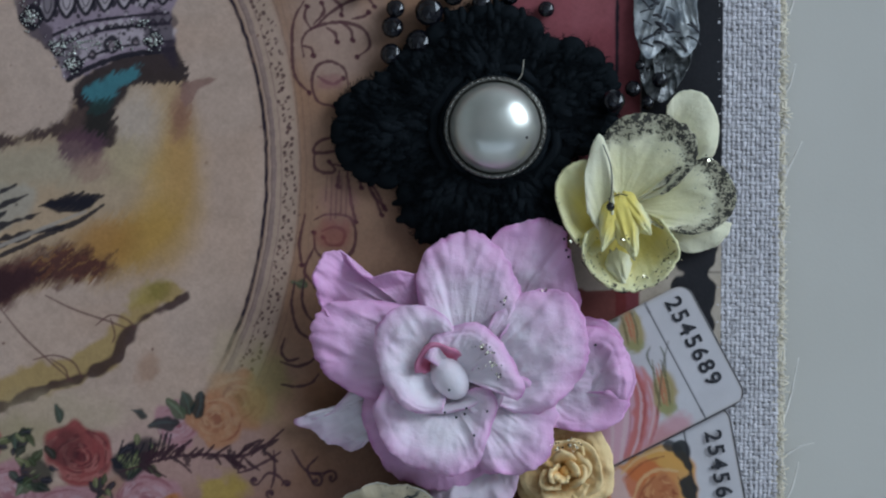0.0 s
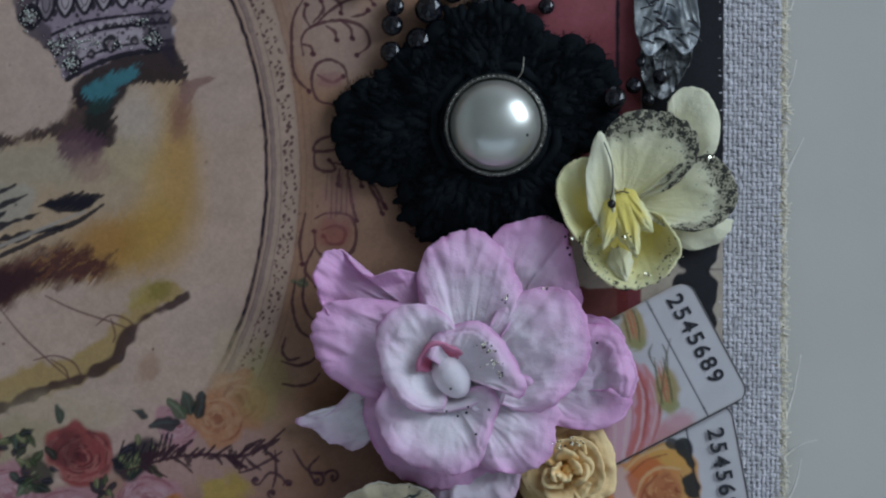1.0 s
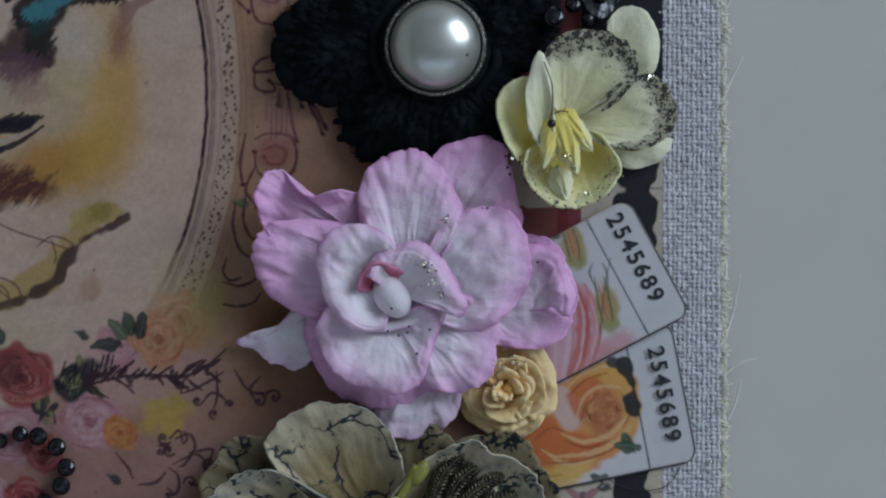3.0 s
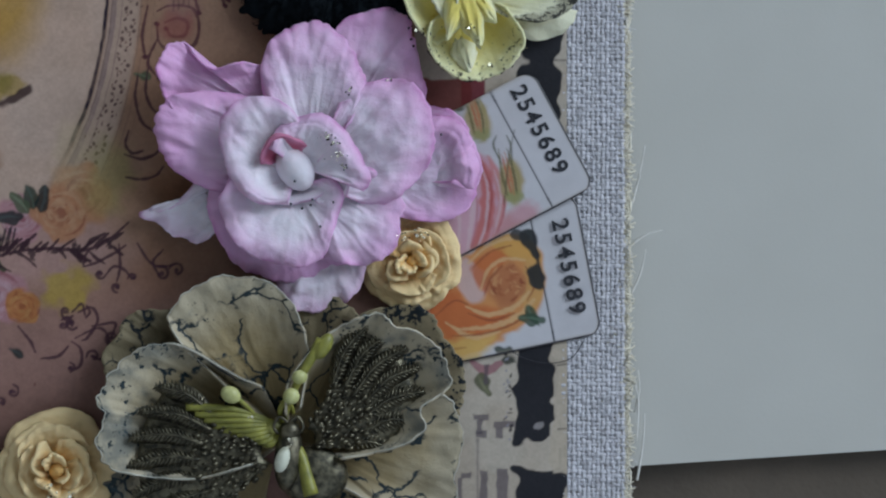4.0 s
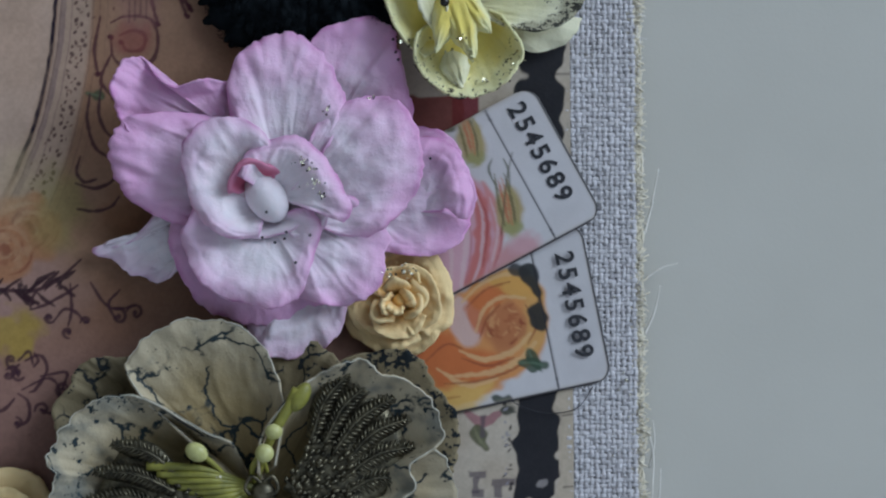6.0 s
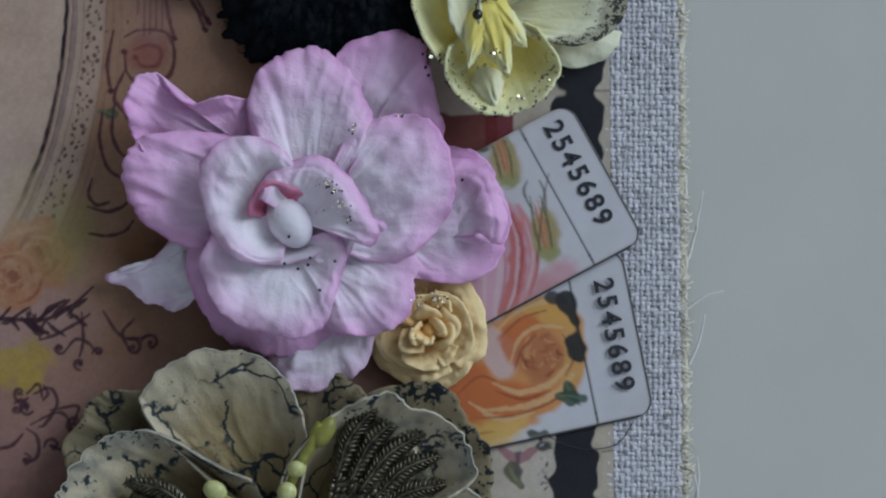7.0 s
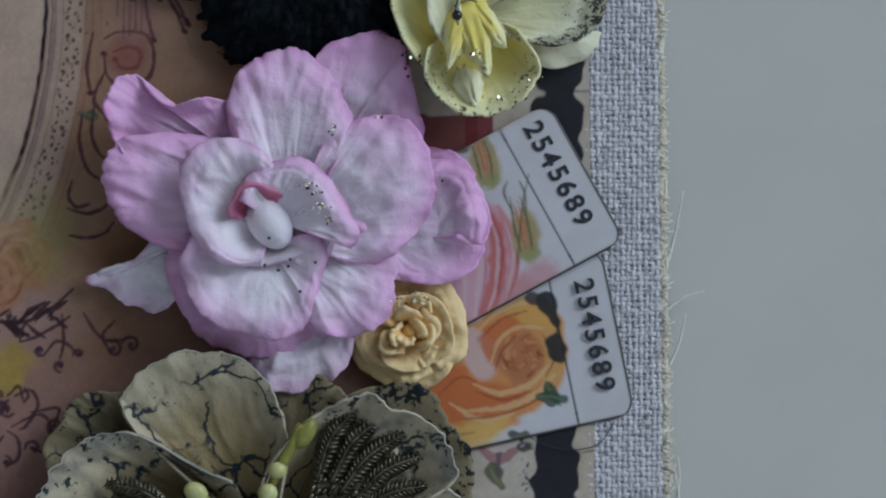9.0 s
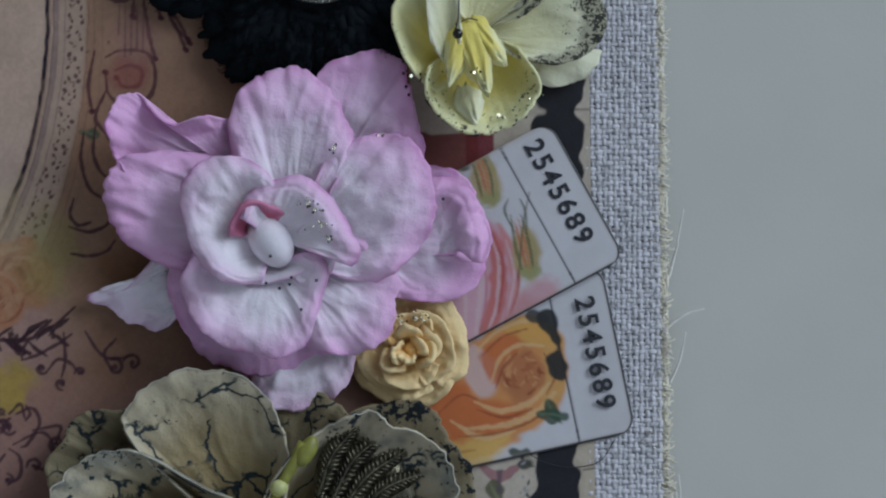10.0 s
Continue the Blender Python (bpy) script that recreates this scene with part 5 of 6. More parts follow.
def pearl_brad():
    base = thing("pearl_button", 876, 183, 60, "domed white pearl button in a milled pewter rim", "button")
    x, y = 876, 183
    n = 72
    prof = [(70, 56), (90, 56), (91.5, 66), (90, 76), (87, 79), (84, 76), (82.5, 70), (78, 62)]
    v = [(x + r * math.cos(2 * math.pi * j / n), y + r * math.sin(2 * math.pi * j / n), z) for r, z in prof for j in range(n)]
    f = [(i * n + j, i * n + (j + 1) % n, ((i + 1) % len(prof)) * n + (j + 1) % n, ((i + 1) % len(prof)) * n + j) for i in range(len(prof)) for j in range(n)]
    part("rim", (v, f), M_PEWTER, base, "old pewter rim")
    geos = []
    for j in range(58):
        a = 2 * math.pi * j / 58
        geos.append(ball(x + 88.5 * math.cos(a), y + 88.5 * math.sin(a), 77, 3.6, 3.0, 4.0, 5, 6, math.degrees(a)))
    part("milled_edge", joined(geos), M_PEWTER, base)
    n, rows = 64, 22
    v, f = [], []
    for i in range(rows + 1):
        w = 0.5 * math.pi * i / rows
        for j in range(n):
            a = 2 * math.pi * j / n
            v.append((x + 81 * math.cos(w) * math.cos(a), y + 81 * math.cos(w) * math.sin(a), 68 + 56 * math.sin(w)))
    for i in range(rows):
        for j in range(n):
            f.append((i * n + j, i * n + (j + 1) % n, (i + 1) * n + (j + 1) % n, (i + 1) * n + j))
    part("pearl", (v, f), M_PEARL, base, "glossy white pearl dome")
    part("speck", ball(932, 200, 106, 3, 3, 3, 5, 8), M_INK, base, "dark speck")


pearl_brad()


# ---- small helpers for glitter ----
def glitter(parent, spots, seed, n=7, spread=7.0, dark=0.5):
    """Clusters of tiny flakes, gold and dark."""
    rnd = random.Random(seed)
    gold, dusk = [], []
    for x, y, z in spots:
        for i in range(n):
            r = rnd.uniform(1.0, 2.3)
            g = ball(x + rnd.gauss(0, spread), y + rnd.gauss(0, spread * 0.7), z + rnd.uniform(-2, 3), r, r, r * 0.8, 4, 5, rnd.uniform(0, 90))
            (dusk if rnd.random() < dark else gold).append(g)
        # one broad flake of each cluster is tilted to glint from window to camera
        r, zz = rnd.uniform(2.4, 3.6), z + 5
        gold.append(([(x - r, y, zz + 0.31 * r), (x, y - r, zz - 0.22 * r), (x + r, y, zz - 0.31 * r), (x, y + r, zz + 0.22 * r), (x, y, zz - 4)], [(0, 1, 2, 3), (0, 4, 1), (1, 4, 2), (2, 4, 3), (3, 4, 0)], None))
    a = part("glitter", joined(gold), M_GLITTER, parent, "gold glitter grains", smooth=False)
    a["kind"] = "stuff"
    if dusk:
        b = part("glitter", joined(dusk), M_SPECK, parent, "dark glitter grains")
        b["kind"] = "stuff"


# ---- the large pink flower ----
def pink_flower():
    base = thing("pink_paper_flower", 800, 640, 6, "large pink and white mulberry paper flower with ruffled petals", "flower")
    def petal(bs, outline, z0, z1, dye, **kw):
        part("petal", fan(bs, outline, z0, z1, ink=dye, crease=5.0, radial=0.62, lump=8.0, crumple=0.09, hem=2.2, nu=46, n=11, th=3.4, **kw), M_PINK, base)

    # the lowest layer
    petal((700, 650), [(640, 622), (604, 672), (574, 700), (548, 704), (522, 704), (530, 716), (556, 722), (580, 746), (606, 752), (630, 760), (662, 738)], 28, 40, 0.08, seed=31, ruffle=14, pleats=((-0.2, 7), (0.4, -6)))
    petal((850, 700), [(772, 775), (766, 830), (782, 872), (830, 882), (882, 868), (916, 830), (928, 775)], 46, 60, 0.2, seed=2, pleats=((-0.3, 7),))
    petal((880, 570), [(850, 420), (880, 372), (930, 348), (978, 345), (1002, 372), (1016, 430), (1030, 490), (1015, 545)], 34, 62, 0.62, seed=3, pleats=((0.1, 9),))
    petal((900, 620), [(985, 520), (1045, 518), (1088, 535), (1112, 572), (1128, 628), (1120, 664), (1096, 706), (1040, 722), (970, 712)], 34, 60, 0.6, seed=4, ruffle=14, pleats=((-0.2, 8),))
    petal((1020, 650), [(1040, 532), (1082, 540), (1112, 578), (1124, 628), (1112, 664), (1085, 650)], 44, 84, 0.75, seed=24, ruffle=14, curl=-24, pleats=((0.0, 10),))
    petal((780, 550), [(580, 520), (556, 470), (560, 432), (582, 408), (606, 408), (630, 440), (660, 452), (700, 440), (750, 448)], 44, 76, 0.85, seed=5, curl=16, ruffle=20, pleats=((-0.5, 8), (0.3, 9)))
    # the middle layer
    petal((830, 610), [(748, 520), (737, 455), (755, 402), (796, 373), (842, 368), (884, 396), (912, 442), (926, 490), (905, 540)], 62, 104, 0.5, seed=6, dome=10, curl=-20, pleats=((-0.42, -9),))
    petal((800, 615), [(690, 672), (640, 662), (582, 628), (555, 582), (554, 532), (580, 500), (650, 490), (735, 500)], 58, 92, 0.72, seed=7, dome=8, curl=-18, pleats=((-0.1, 8),))
    petal((820, 645), [(880, 505), (922, 480), (972, 470), (1018, 490), (1044, 542), (1042, 602), (1012, 652), (962, 690), (915, 690)], 66, 112, 0.45, seed=8, dome=10, curl=-20, pleats=((-0.35, 6),))
    petal((790, 640), [(655, 640), (644, 695), (664, 752), (692, 797), (736, 817), (792, 828), (845, 820), (885, 795)], 54, 70, 0.65, seed=9, curl=-12)
    petal((815, 650), [(905, 610), (962, 646), (992, 690), (984, 718), (980, 760), (944, 792), (892, 798), (845, 785)], 72, 104, 0.45, seed=10, ruffle=15, curl=-16)
    # the heart: three rolled petals round a closed bud
    petal((795, 660), [(684, 640), (664, 690), (684, 746), (732, 786), (800, 801), (846, 786), (862, 752), (874, 715), (884, 672), (866, 640)], 78, 138, 0.4, seed=11, dome=6, curl=-19, p=1.4)
    petal((800, 640), [(785, 690), (738, 690), (700, 668), (676, 622), (664, 565), (680, 520), (730, 500), (782, 512), (812, 550)], 80, 150, 0.25, seed=12, dome=6, curl=-20, p=1.3)
    petal((810, 650), [(850, 600), (884, 616), (896, 650), (880, 684), (838, 690)], 72, 128, 0.0, seed=14, curl=-10, ruffle=5)
    petal((800, 622), [(752, 592), (768, 556), (804, 536), (846, 530), (884, 556), (914, 600), (932, 648), (920, 668)], 92, 160, 0.42, seed=13, dome=10, curl=-24, p=1.2)
    part("heart_petal", cupped(784, 614, 92, 20, 44, 62, 248, 165, 5, 47, 5, 14, 25), M_ROSEHEART, base, "deep rose inner petal")
    part("bud", ball(799, 628, 102, 31, 42, 34, 18, 24, -34), M_PINK, base, "white closed bud")
    part("bud_wrap", cupped(797, 630, 74, 34, 58, 40, 70, 190, 8, 51, 5, 16, 31), M_PINK, base, "white petal cupped round the bud")
    glitter(base, [(854, 572, 170), (866, 582, 170), (874, 606, 167), (886, 626, 162)], 5, 10, 6.5, 0.6)
    glitter(base, [(895, 490, 120), (962, 472, 118)], 6, 5, 6, 0.7)
    rnd = random.Random(8)
    dots = [ball(x, y, z, 2.6, 2.6, 2.2, 4, 6) for x, y, z in ((791, 690, 142), (829, 682, 140), (826, 692, 140), (811, 698, 140), (843, 730, 140), (866, 687, 128), (798, 650, 134), (1057, 568, 84), (1000, 380, 66), (1004, 400, 66), (1008, 412, 66), (1000, 362, 66))]
    s = part("ink_speck", joined(dots), M_INK, base, "black ink specks")
    s["kind"] = "stuff"


pink_flower()


# ---- apricot roses ----
def rose(x, y, R, seed, label, turn=0.0):
    """A loose rose: three broad outer petals, an inner ring of half-open ones and a rolled bud."""
    base = thing("apricot_rose", x, y, 4, label, "flower", "apricot paper roses")
    rnd = random.Random(seed)
    k, ct, st = R / 100, math.cos(radians(turn)), math.sin(radians(turn))

    def at(r, w):
        px, py = r * R * math.cos(radians(w)), r * R * math.sin(radians(w))
        return (x + ct * px - st * py, y + st * px + ct * py)

    def petal(w0, w1, r, z0, z1, sd, root=0.12, **kw):
        line = [at(r * (0.86 if i in (0, 6) else 1) * rnd.uniform(0.95, 1.06), w0 + (w1 - w0) * i / 6) for i in range(7)]
        part("petal", fan(at(root, (w0 + w1) / 2 + 180), line, z0 * k, z1 * k, seed=sd, th=4, crease=5.5, radial=0.4, lump=7.5 * k, crumple=0.5, hem=3.0, nu=26, n=7, **kw), M_ORANGE, base)

    for w0, w1, r, z1, sd in ((-110, 50, 1.02, 46, 1), (20, 150, 1.0, 34, 2), (120, 270, 1.04, 36, 3), (60, 200, 0.9, 48, 4)):
        petal(w0, w1, r, 14, z1, seed + sd, curl=-14 * k, ruffle=7)
    for w0, w1, r, z1, sd in ((-80, 70, 0.74, 70, 5), (110, 250, 0.76, 62, 6), (30, 150, 0.66, 66, 7), (200, 320, 0.60, 72, 8)):
        petal(w0, w1, r, 22, z1, seed + sd, p=1.9, curl=-10 * k, ruffle=6)
    for i in range(7):
        r1, h = 44 - 4 * i + rnd.uniform(-3, 3), 56 + 3 * i + rnd.uniform(-4, 4)
        part("heart_petal", cupped(x + rnd.uniform(-7, 7) * k, y + rnd.uniform(-7, 7) * k, 20, 0.45 * r1 * k, r1 * k, h * k, turn + 137 * i + rnd.uniform(-30, 30), rnd.uniform(95, 150), rnd.uniform(2, 9) * k, seed + 50 + i, 6, 12, 19), M_ORANGE, base)
    part("bud", ball(x + 2, y + 1, 46 * k, 15 * k, 17 * k, 26 * k, 7, 9, 20), M_ORANGE, base, "closed apricot bud")
    return base


r1 = rose(1004, 792, 89, 63, "small apricot mulberry paper rose beside the pink flower")
glitter(r1, [(992, 750, 92), (1014, 746, 92), (1026, 750, 92)], 61, 8, 8, 0.4)
r2 = rose(376, 1158, 103, 80, "small apricot mulberry paper rose beside the crackled flower", 75)
glitter(r2, [(366, 1186, 96), (362, 1210, 90), (400, 1206, 90)], 62, 6, 8, 0.4)


# ---- the pale yellow flower ----
def yellow_flower():
    base = thing("yellow_paper_flower", 1120, 320, 6, "pale yellow paper flower with black-inked petal tips", "flower")
    def petal(bs, outline, z0, z1, m, ink, **kw):
        part("petal", fan(bs, outline, z0, z1, ink=ink, th=4, crease=2.6, **kw), m, base)

    petal((1180, 240), [(1180, 140), (1206, 116), (1242, 120), (1270, 158), (1272, 210), (1250, 250)], 24, 44, M_CREAMY, 0.22, seed=1)
    petal((1130, 320), [(1190, 395), (1230, 402), (1275, 388), (1300, 350)], 22, 40, M_CREAMY, 0.0, seed=2)
    petal((1105, 320), [(1066, 262), (1068, 205), (1098, 164), (1150, 155), (1205, 170), (1234, 205), (1230, 245), (1185, 295)], 52, 96, M_CREAMY, 0.95, seed=3, curl=-8)
    petal((1110, 325), [(1180, 278), (1220, 242), (1264, 238), (1298, 272), (1304, 312), (1280, 352), (1230, 368), (1180, 362)], 56, 90, M_CREAMY, 0.92, seed=4, curl=-6)
    petal((1095, 385), [(1050, 408), (1012, 372), (988, 312), (992, 268), (1030, 240), (1062, 250), (1072, 290)], 44, 88, M_YELLOW, 0.2, seed=5, curl=6)
    petal((1078, 385), [(1040, 330), (1036, 262), (1058, 192), (1078, 222), (1086, 280), (1084, 330)], 84, 118, M_CREAMY, 0.1, seed=6, curl=-6)
    petal((1105, 315), [(1040, 370), (1036, 412), (1066, 454), (1112, 472), (1160, 458), (1196, 424), (1200, 390), (1170, 345)], 58, 92, M_YELLOW, 0.45, seed=7, curl=8, dome=-22)
    for b, t, w, z0, z1, sd in (((1095, 300), (1070, 392), 46, 92, 128, 21), ((1092, 300), (1122, 402), 56, 96, 134, 22), ((1100, 300), (1150, 368), 44, 92, 120, 23), ((1088, 400), (1108, 462), 46, 78, 96, 24)):
        part("stamen", blade(b, t, w, z0, z1, cup=-14, curl=-8, belly=5, seed=sd, nu=22, nv=21, th=5, wave=7, vein=2.5, crease=5.0, ragged=0.14, n=1.8), M_YELLOW if sd < 24 else M_CREAMY, base)
    part("stigma", ball(1082, 322, 132, 8, 8, 6, 6, 10), M_SPECK, base, "dark stamen tip")
    # inked rims of the petals
    for pts in (((1068, 212), (1082, 250), (1084, 290), (1078, 320)), ((1032, 420), (1060, 452), (1100, 474), (1120, 470)), ((1078, 308), (1098, 300), (1112, 302))):
        g = tube(spline([(x, y, 118 if pts[0][0] == 1068 else (92 if pts[0][1] == 420 else 102)) for x, y in pts], 8), 1.2, 5)
        part("inked_rim", g, M_INK, base, "black-inked petal rim")
    glitter(base, [(1106, 380, 136), (1142, 444, 92), (1256, 238, 104)], 71, 6, 6, 0.5)
    glitter(base, [(1190, 420, 90), (1170, 446, 92), (1196, 400, 90), (1012, 384, 92)], 72, 7, 9, 0.95)


yellow_flower()


# ---- the crackled flower with stamens and the winged ornament ----
def crackled_flower():
    base = thing("crackled_paper_flower", 780, 1100, 4, "cream paper flower with dark crackled print and scalloped petals", "flower")
    def petal(bs, outline, z0, z1, m, ink, **kw):
        g = fan(bs, outline, z0, z1, ink=ink, th=3.5, **kw)
        ob = part("petal", g, m, base)
        if m is M_OLIVE:
            # the white core of the paper shows along the torn rim
            k = len(spline(outline, 9))
            rim = np.asarray(g[0])[33 * k:34 * k]
            part("torn_rim", tube(rim, 0.5 + 1.7 * np.clip(wob(np.arange(k) / 7.0, np.zeros(k), 3, 1.0) + 0.25, 0, 1), 5), M_TORN, ob, "torn pale paper rim")

    petal((720, 1040), [(500, 1080), (462, 985), (460, 950), (488, 915), (504, 886), (535, 878), (576, 876), (600, 858), (640, 880)], 14, 44, M_BROWN, 0.3, seed=1, curl=4)
    petal((830, 1050), [(900, 890), (985, 868), (1030, 876), (1060, 920), (1090, 972), (1100, 1020), (1088, 1064), (1020, 1080)], 14, 40, M_BROWN, 0.6, seed=2, curl=4)
    petal((800, 1060), [(762, 930), (790, 872), (846, 852), (896, 868), (922, 920), (900, 985)], 14, 48, M_BROWN, 0.5, seed=22, curl=4)
    petal((700, 1150), [(520, 1120), (450, 1135), (440, 1180), (462, 1240), (530, 1270), (600, 1260)], 12, 30, M_OLIVE, 0.8, seed=3)
    petal((760, 1140), [(560, 1150), (505, 1180), (500, 1260), (600, 1330), (720, 1330)], 18, 40, M_OLIVE, 0.3, seed=13)
    petal((790, 1130), [(800, 1330), (900, 1330), (1010, 1290), (1060, 1210), (1000, 1130)], 18, 40, M_OLIVE, 0.95, seed=14)
    petal((775, 1080), [(712, 1050), (650, 985), (604, 945), (578, 902), (582, 872), (630, 832), (686, 818), (755, 830), (796, 872), (816, 930), (818, 985), (806, 1050)], 34, 92, M_OLIVE, 0.34, seed=4, curl=4, dome=-4, lump=5, radial=0.6)
    petal((800, 1100), [(960, 1010), (1026, 1018), (1066, 1032), (1086, 1072), (1094, 1120), (1082, 1175), (1076, 1225), (980, 1235), (880, 1190)], 28, 66, M_OLIVE, 0.05, seed=5, curl=4)
    petal((785, 1105), [(740, 1015), (690, 992), (608, 944), (560, 936), (506, 956), (466, 1000), (450, 1041), (462, 1070), (448, 1112), (466, 1152), (516, 1168), (620, 1175), (720, 1150)], 40, 104, M_OLIVE, 0.58, seed=6, curl=6, dome=-14, lump=5, radial=0.6)
    petal((795, 1105), [(782, 1060), (790, 1000), (845, 930), (895, 900), (940, 884), (975, 906), (1020, 920), (1050, 944), (1068, 982), (1064, 1020), (1020, 1050), (1026, 1090), (970, 1122), (880, 1140)], 40, 118, M_OLIVE, 0.45, seed=7, curl=8, dome=-24, lump=5, radial=0.6)
    # a slit in the print of the upper petal
    slit = spline([(606, 944, 96), (640, 962, 97), (672, 984, 97), (698, 1003, 96)], 8)
    part("slit", tube(slit, 0.6 + 4.0 * np.sin(np.linspace(0, math.pi, len(slit))), 6), M_INK, base, "dark torn slit")
    # stamens
    cx, cy = 778, 1082
    for i in range(9):
        a = 0.12 * i
        tip = (606 + 16 * i, 1048 + 13 * i - 0.7 * i * i)
        pts = spline([(cx, cy, 76), ((cx + tip[0]) / 2, (cy + tip[1]) / 2 - 12 + 4 * i, 112 - 2 * i), (tip[0], tip[1], 100 - 2 * i)], 8)
        part("stamen", tube(pts, np.linspace(4, 7.5, len(pts)), 7), M_STAMEN, base)
    for pts, r, m in ((((778, 1078, 80), (800, 1010, 120), (846, 930, 128)), (3, 11), M_STAMEN), (((775, 1078, 80), (772, 1052, 110), (790, 1030, 126)), (3, 7), M_STAMEN), (((730, 1066, 100), (715, 1050, 112), (692, 1030, 124)), (3, 5), M_STAMEN), (((780, 1092, 80), (806, 1130, 100), (826, 1205, 108)), (5, 14), M_STAMEN), (((795, 1060, 90), (792, 1048, 100), (786, 1040, 108)), (3, 4), M_STAMEN)):
        q = spline(pts, 8)
        part("stamen", tube(q, np.linspace(r[0], r[1], len(q)), 8), m, base)
    for x, y, z, rx, ry, m, tn in ((684, 1027, 128, 19, 15, M_STAMEN_PALE, 30), (806, 996, 128, 14, 13, M_STAMEN_PALE, 0), (791, 1030, 130, 15, 15, M_STAMEN_PALE, 0), (775, 1142, 116, 13, 24, M_CREAMY_WAX, 18), (848, 942, 130, 14, 26, M_STAMEN, 30)):
        part("anther", ball(x, y, z, rx, ry, 12, 10, 16, tn), m, base, "pale waxy stamen tip")
    glitter(base, [(721, 1066, 122), (787, 1106, 126), (785, 1120, 126), (862, 1011, 96)], 91, 2, 3, 0.3)


crackled_flower()


def ornament():
    """A cast bronze ornament: two wings of ribbed feathers over a field of beads."""
    base = thing("metal_ornament", 786, 1120, 60, "dark bronze winged metal ornament with ribs and beads", "ornament")
    wings = (((780, 1124), [(550, 1012), (522, 1056), (505, 1104), (500, 1156), (512, 1206), (548, 1252), (612, 1278)], -1),
             ((800, 1120), [(926, 904), (964, 918), (996, 944), (1018, 978), (1027, 1022), (1010, 1074), (968, 1124)], 1))
    for (ox, oy), ends, side in wings:
        rnd = random.Random(3 + side)
        root = np.array([ox, oy, 88.0])
        line = spline([(x, y, 84) for x, y in ends], 4)
        q = np.linspace(0.15, 0.93, 14)[:, None, None]
        grid = root + (line[None] - root) * q
        grid[..., 2] += 10 * np.sin(np.pi * q[..., 0])
        geos = [sheet(grid, 5)[:2] + (None,)]
        # rows of drop-shaped beads between the body and the feathers
        for row in range(7):
            s = 0.22 + 0.058 * row
            for j in range(row % 2, len(line), 2):
                c = root + (line[j] - root) * s
                w = math.degrees(math.atan2(line[j][1] - oy, line[j][0] - ox))
                r = rnd.uniform(3.4, 5.4)
                geos.append(ball(c[0] + rnd.uniform(-4, 4), c[1] + rnd.uniform(-4, 4), c[2] + 12 + rnd.uniform(-2, 3), r * 1.5, r, r, 6, 8, w + rnd.uniform(-20, 20)))
        wing = part("wing", joined(geos), M_BRONZE, base, "beaded bronze wing plate")
        for i, (x, y) in enumerate(ends):
            tip = np.array([x, y, 100.0 - 2 * i])
            d = (tip - root) / np.linalg.norm(tip - root)
            g = np.array([-d[1], d[0], 0.0])
            inner = root + (tip - root) * rnd.uniform(0.50, 0.56)
            inner[2] = 106 - 2 * i
            bow = -side * 12.0
            shaft = spline([inner, (inner + tip) / 2 + g * bow + (0, 0, 4), tip], 9)
            n = len(shaft)
            L = np.linalg.norm(tip - inner)
            half = 17.0 * np.sin(np.pi * np.clip(np.linspace(0.12, 0.97, n), 0, 1)) ** 0.6
            t = np.linspace(-1, 1, 7)
            plate = shaft[:, None] + g * (half[:, None] * t[None])[..., None]
            plate[..., 2] += -7 * np.abs(t)[None] ** 1.5 - 3
            fg = [sheet(plate, 3)[:2] + (None,), tube(shaft + (0, 0, 1), np.linspace(3.4, 1.8, n), 6)]
            count = max(6, int(L / 7))
            for j in range(count):
                k = (j + 0.5) / count * (n - 1)
                a = int(k)
                c = shaft[a] * (1 - k + a) + shaft[min(n - 1, a + 1)] * (k - a)
                h = half[a] * rnd.uniform(0.9, 1.1)
                for sd in (-1, 1):
                    e = c + g * sd * h + d * h * 0.7 + np.array([0, 0, -6.0])
                    fg.append(tube([c, (c + e) / 2 + (0, 0, 2.5), e], (1.9, 2.0, 1.0), 4))
            part("feather", joined(fg), M_BRONZE, wing, "ribbed bronze feather")
    geos = []
    geos.append(ball(786, 1140, 92, 26, 60, 26, 12, 18, 4))
    geos.append(ball(788, 1092, 96, 20, 20, 20, 10, 14))
    geos.append(ball(830, 1170, 86, 62, 52, 22, 12, 18))
    for s in (-1, 1):
        geos.append(tube(spline([(786, 1078, 104), (786 + 16 * s, 1066, 108), (786 + 26 * s, 1084, 106), (786 + 18 * s, 1096, 104)], 6), 3, 6))
    part("body", joined(geos), M_BRONZE, base)


ornament()


# ---- black beads ----
def bead(x, y, r, z, label, group):
    ob = part("black_bead", ball(x, y, z + r, r, r, r, 7, 9, (x * 7) % 40), M_JET, smooth=False)
    tagged(ob, label, "bead", group)


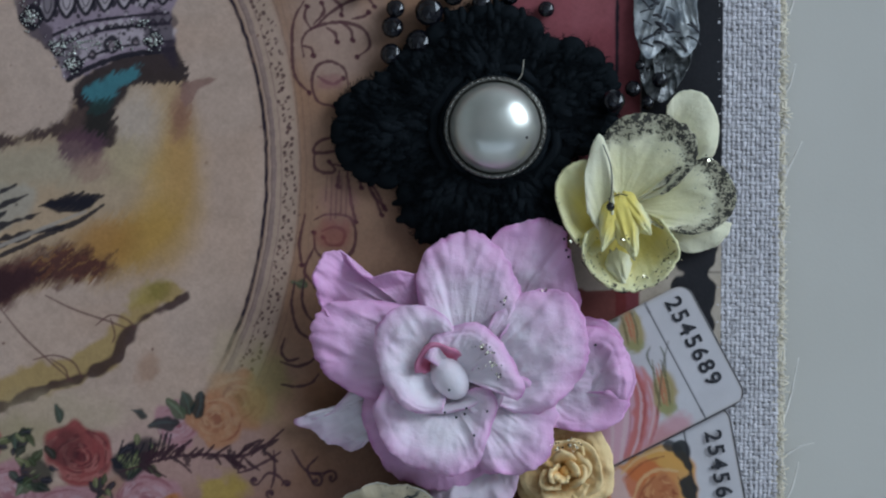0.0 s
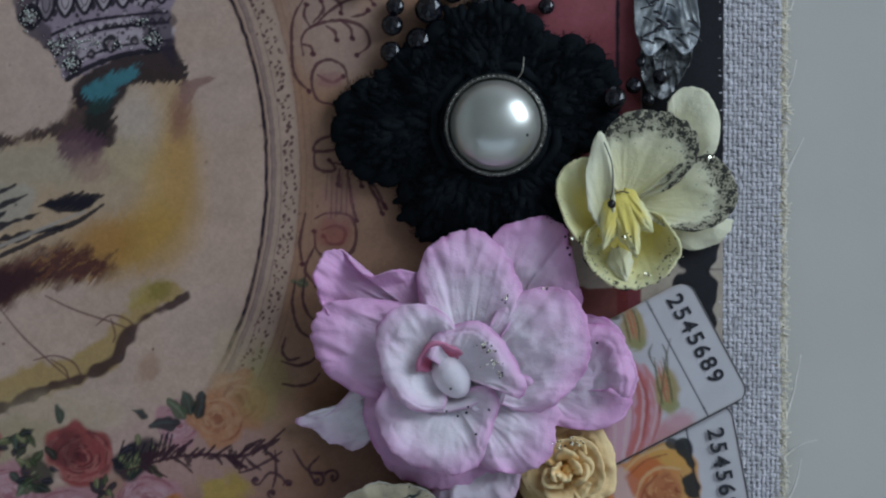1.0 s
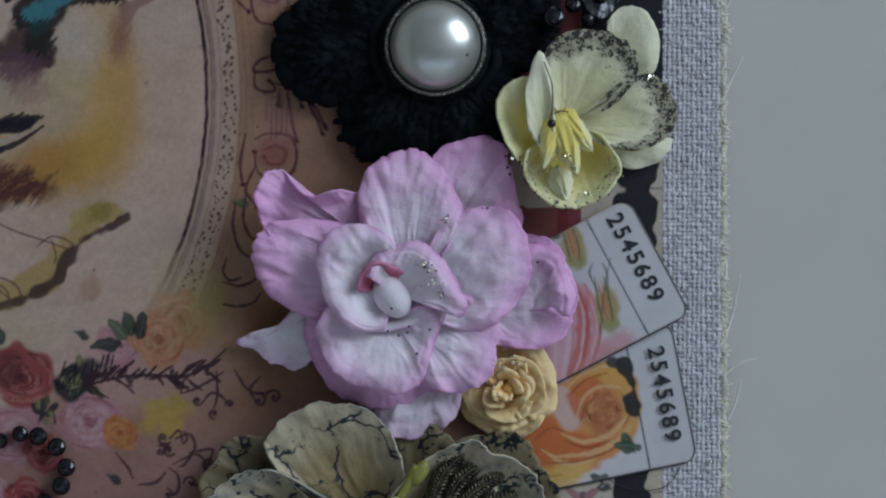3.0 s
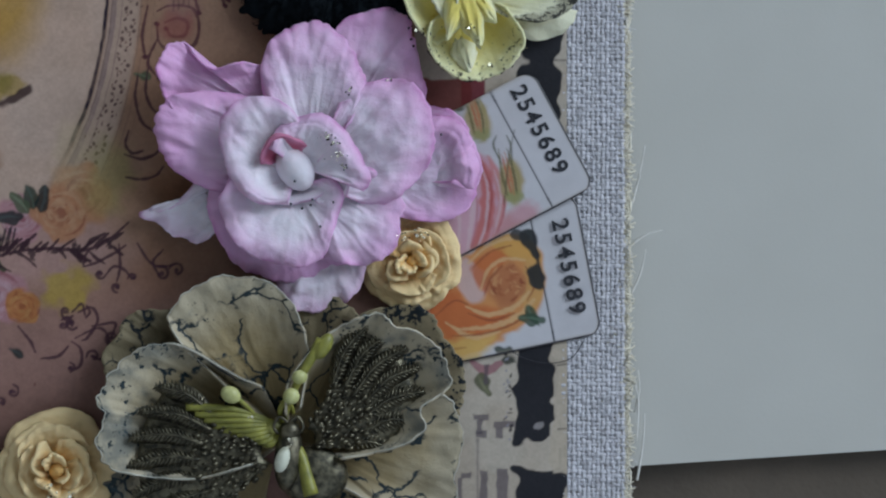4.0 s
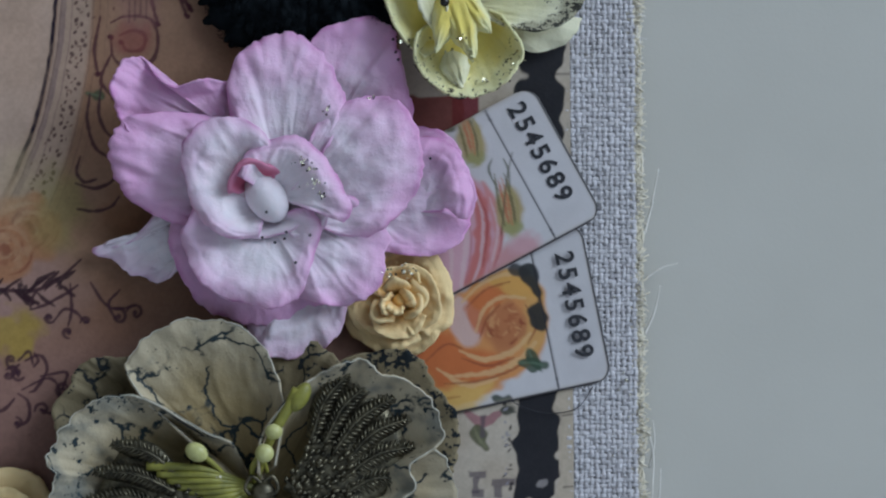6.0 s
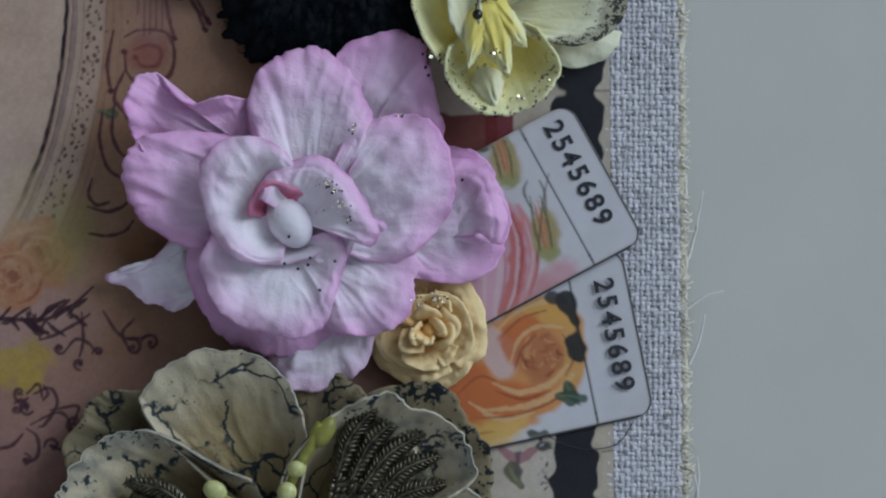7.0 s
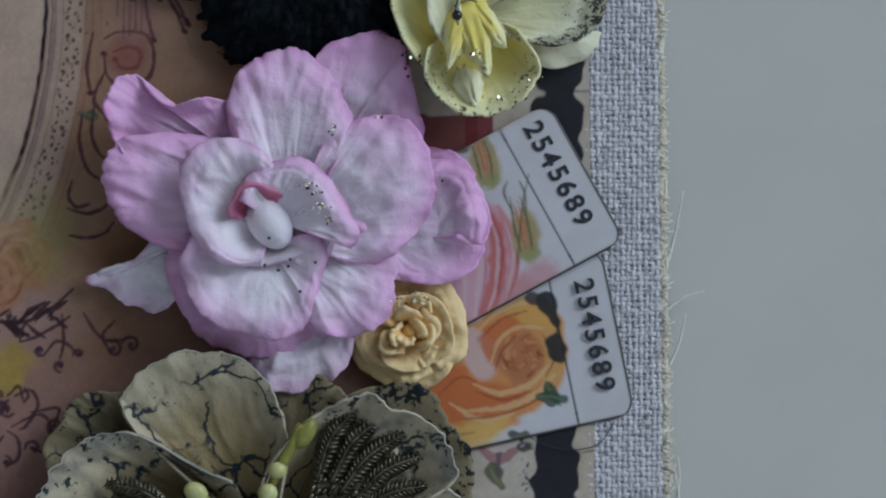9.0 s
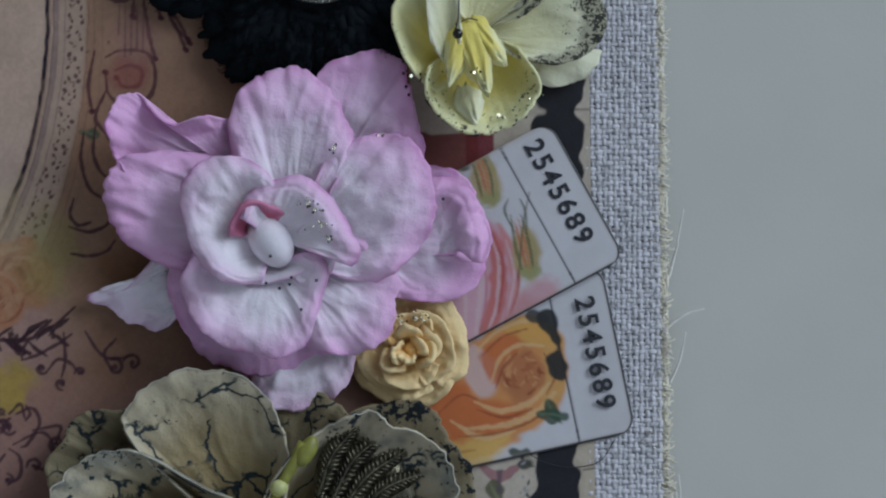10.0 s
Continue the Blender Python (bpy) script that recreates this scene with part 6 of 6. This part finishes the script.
for x, y, r in ((697, -27, 17), (757, -22, 26), (692, 6, 20), (738, 32, 23), (690, 54, 20), (800, -52, 20), (850, -40, 18), (965, -28, 15), (640, -62, 18), (900, -50, 16)):
    bead(x, y, r, 1, "faceted black glass bead on the printed paper", "beads by the crocheted flower")
for x, y, r in ((172, 876, 17), (205, 895, 17), (222, 931, 17), (213, 964, 17), (183, 993, 16), (140, 872, 15), (104, 884, 15), (72, 910, 15)):
    bead(x, y, r, 1, "round glossy black bead in a curl of beads", "curl of beads")
bead(1086, 134, 21, 44, "glossy black bead on the crocheted flower", "beads by the crocheted flower")
for x, y, r, z in ((1146, 138, 12, 30), (1120, 112, 15, 20), (1132, 70, 9, 20), (1168, 96, 15, 24)):
    bead(x, y, r, z, "faceted black crystal bead on black paper", "beads by the film scrap")


def film():
    base = thing("film_scrap", 1180, 20, 2, "torn blue-grey printed scrap with crumpled black film", "trim")
    part("scrap", fan((1182, -95), [(1126, -120), (1120, -40), (1126, 24), (1146, 62), (1180, 36), (1210, 56), (1236, 22), (1232, -40), (1246, -120)], 14, 26, curl=6, ruffle=12, crease=9, th=2.5, seed=17), M_LACE, base, "blue-grey torn scrap")
    part("black_film", fan((1176, 20), [(1136, 22), (1132, 80), (1150, 128), (1182, 132), (1206, 96), (1224, 52), (1210, 20)], 16, 34, curl=4, ruffle=14, crease=13, th=2, seed=19), M_CRUMPLE, base, "crumpled black film")
    rnd = random.Random(4)
    geos = []
    for i in range(34):
        x, y, a = rnd.uniform(1128, 1226), rnd.uniform(-85, 40), rnd.uniform(-1, 1)
        l = rnd.uniform(10, 30)
        geos.append(tube(spline([(x, y, 31), (x + l * 0.4, y + a * 8, 35), (x + l * 0.8, y + l * 0.7 * a + 4, 31)], 4), (rnd.uniform(1.2, 3.2)), 5))
    part("marking", joined(geos), M_INK, base, "black ink markings")


film()


def linen_glitter():
    """A few stray grains on the linen."""
    geos = [ball(x, y, 2, r, r, r, 5, 7) for x, y, r in ((1363, 921, 2.6), (1351, 936, 1.6), (1369, 944, 1.8), (1358, 910, 1.4), (1366, 980, 1.8), (1340, 1040, 1.6), (1345, 790, 1.8))]
    ob = part("stray_glitter", joined(geos), M_GLITTER, smooth=False)
    tagged(ob, "stray gold glitter grains lying on the linen", "glitter", kind="stuff")


linen_glitter()


def crown_glitter():
    """Silver grains stuck on the printed crown."""
    rnd = random.Random(12)
    geos = []
    for x, y, rx, ry, n in ((50, -8, 20, 24, 70), (126, 76, 16, 16, 50), (266, 32, 15, 16, 45), (150, 40, 70, 12, 70), (100, 48, 18, 16, 40), (240, 2, 20, 6, 16)):
        for i in range(n):
            r = rnd.uniform(0.9, 2.8)
            geos.append(ball(x + rnd.gauss(0, rx * 0.5), y + rnd.gauss(0, ry * 0.5), 1.5, r, r, r, 4, 5, rnd.uniform(0, 90)))
    ob = part("silver_glitter", joined(geos), M_SILVER)
    tagged(ob, "silver glitter grains stuck on the printed crown", "glitter", kind="stuff")


crown_glitter()
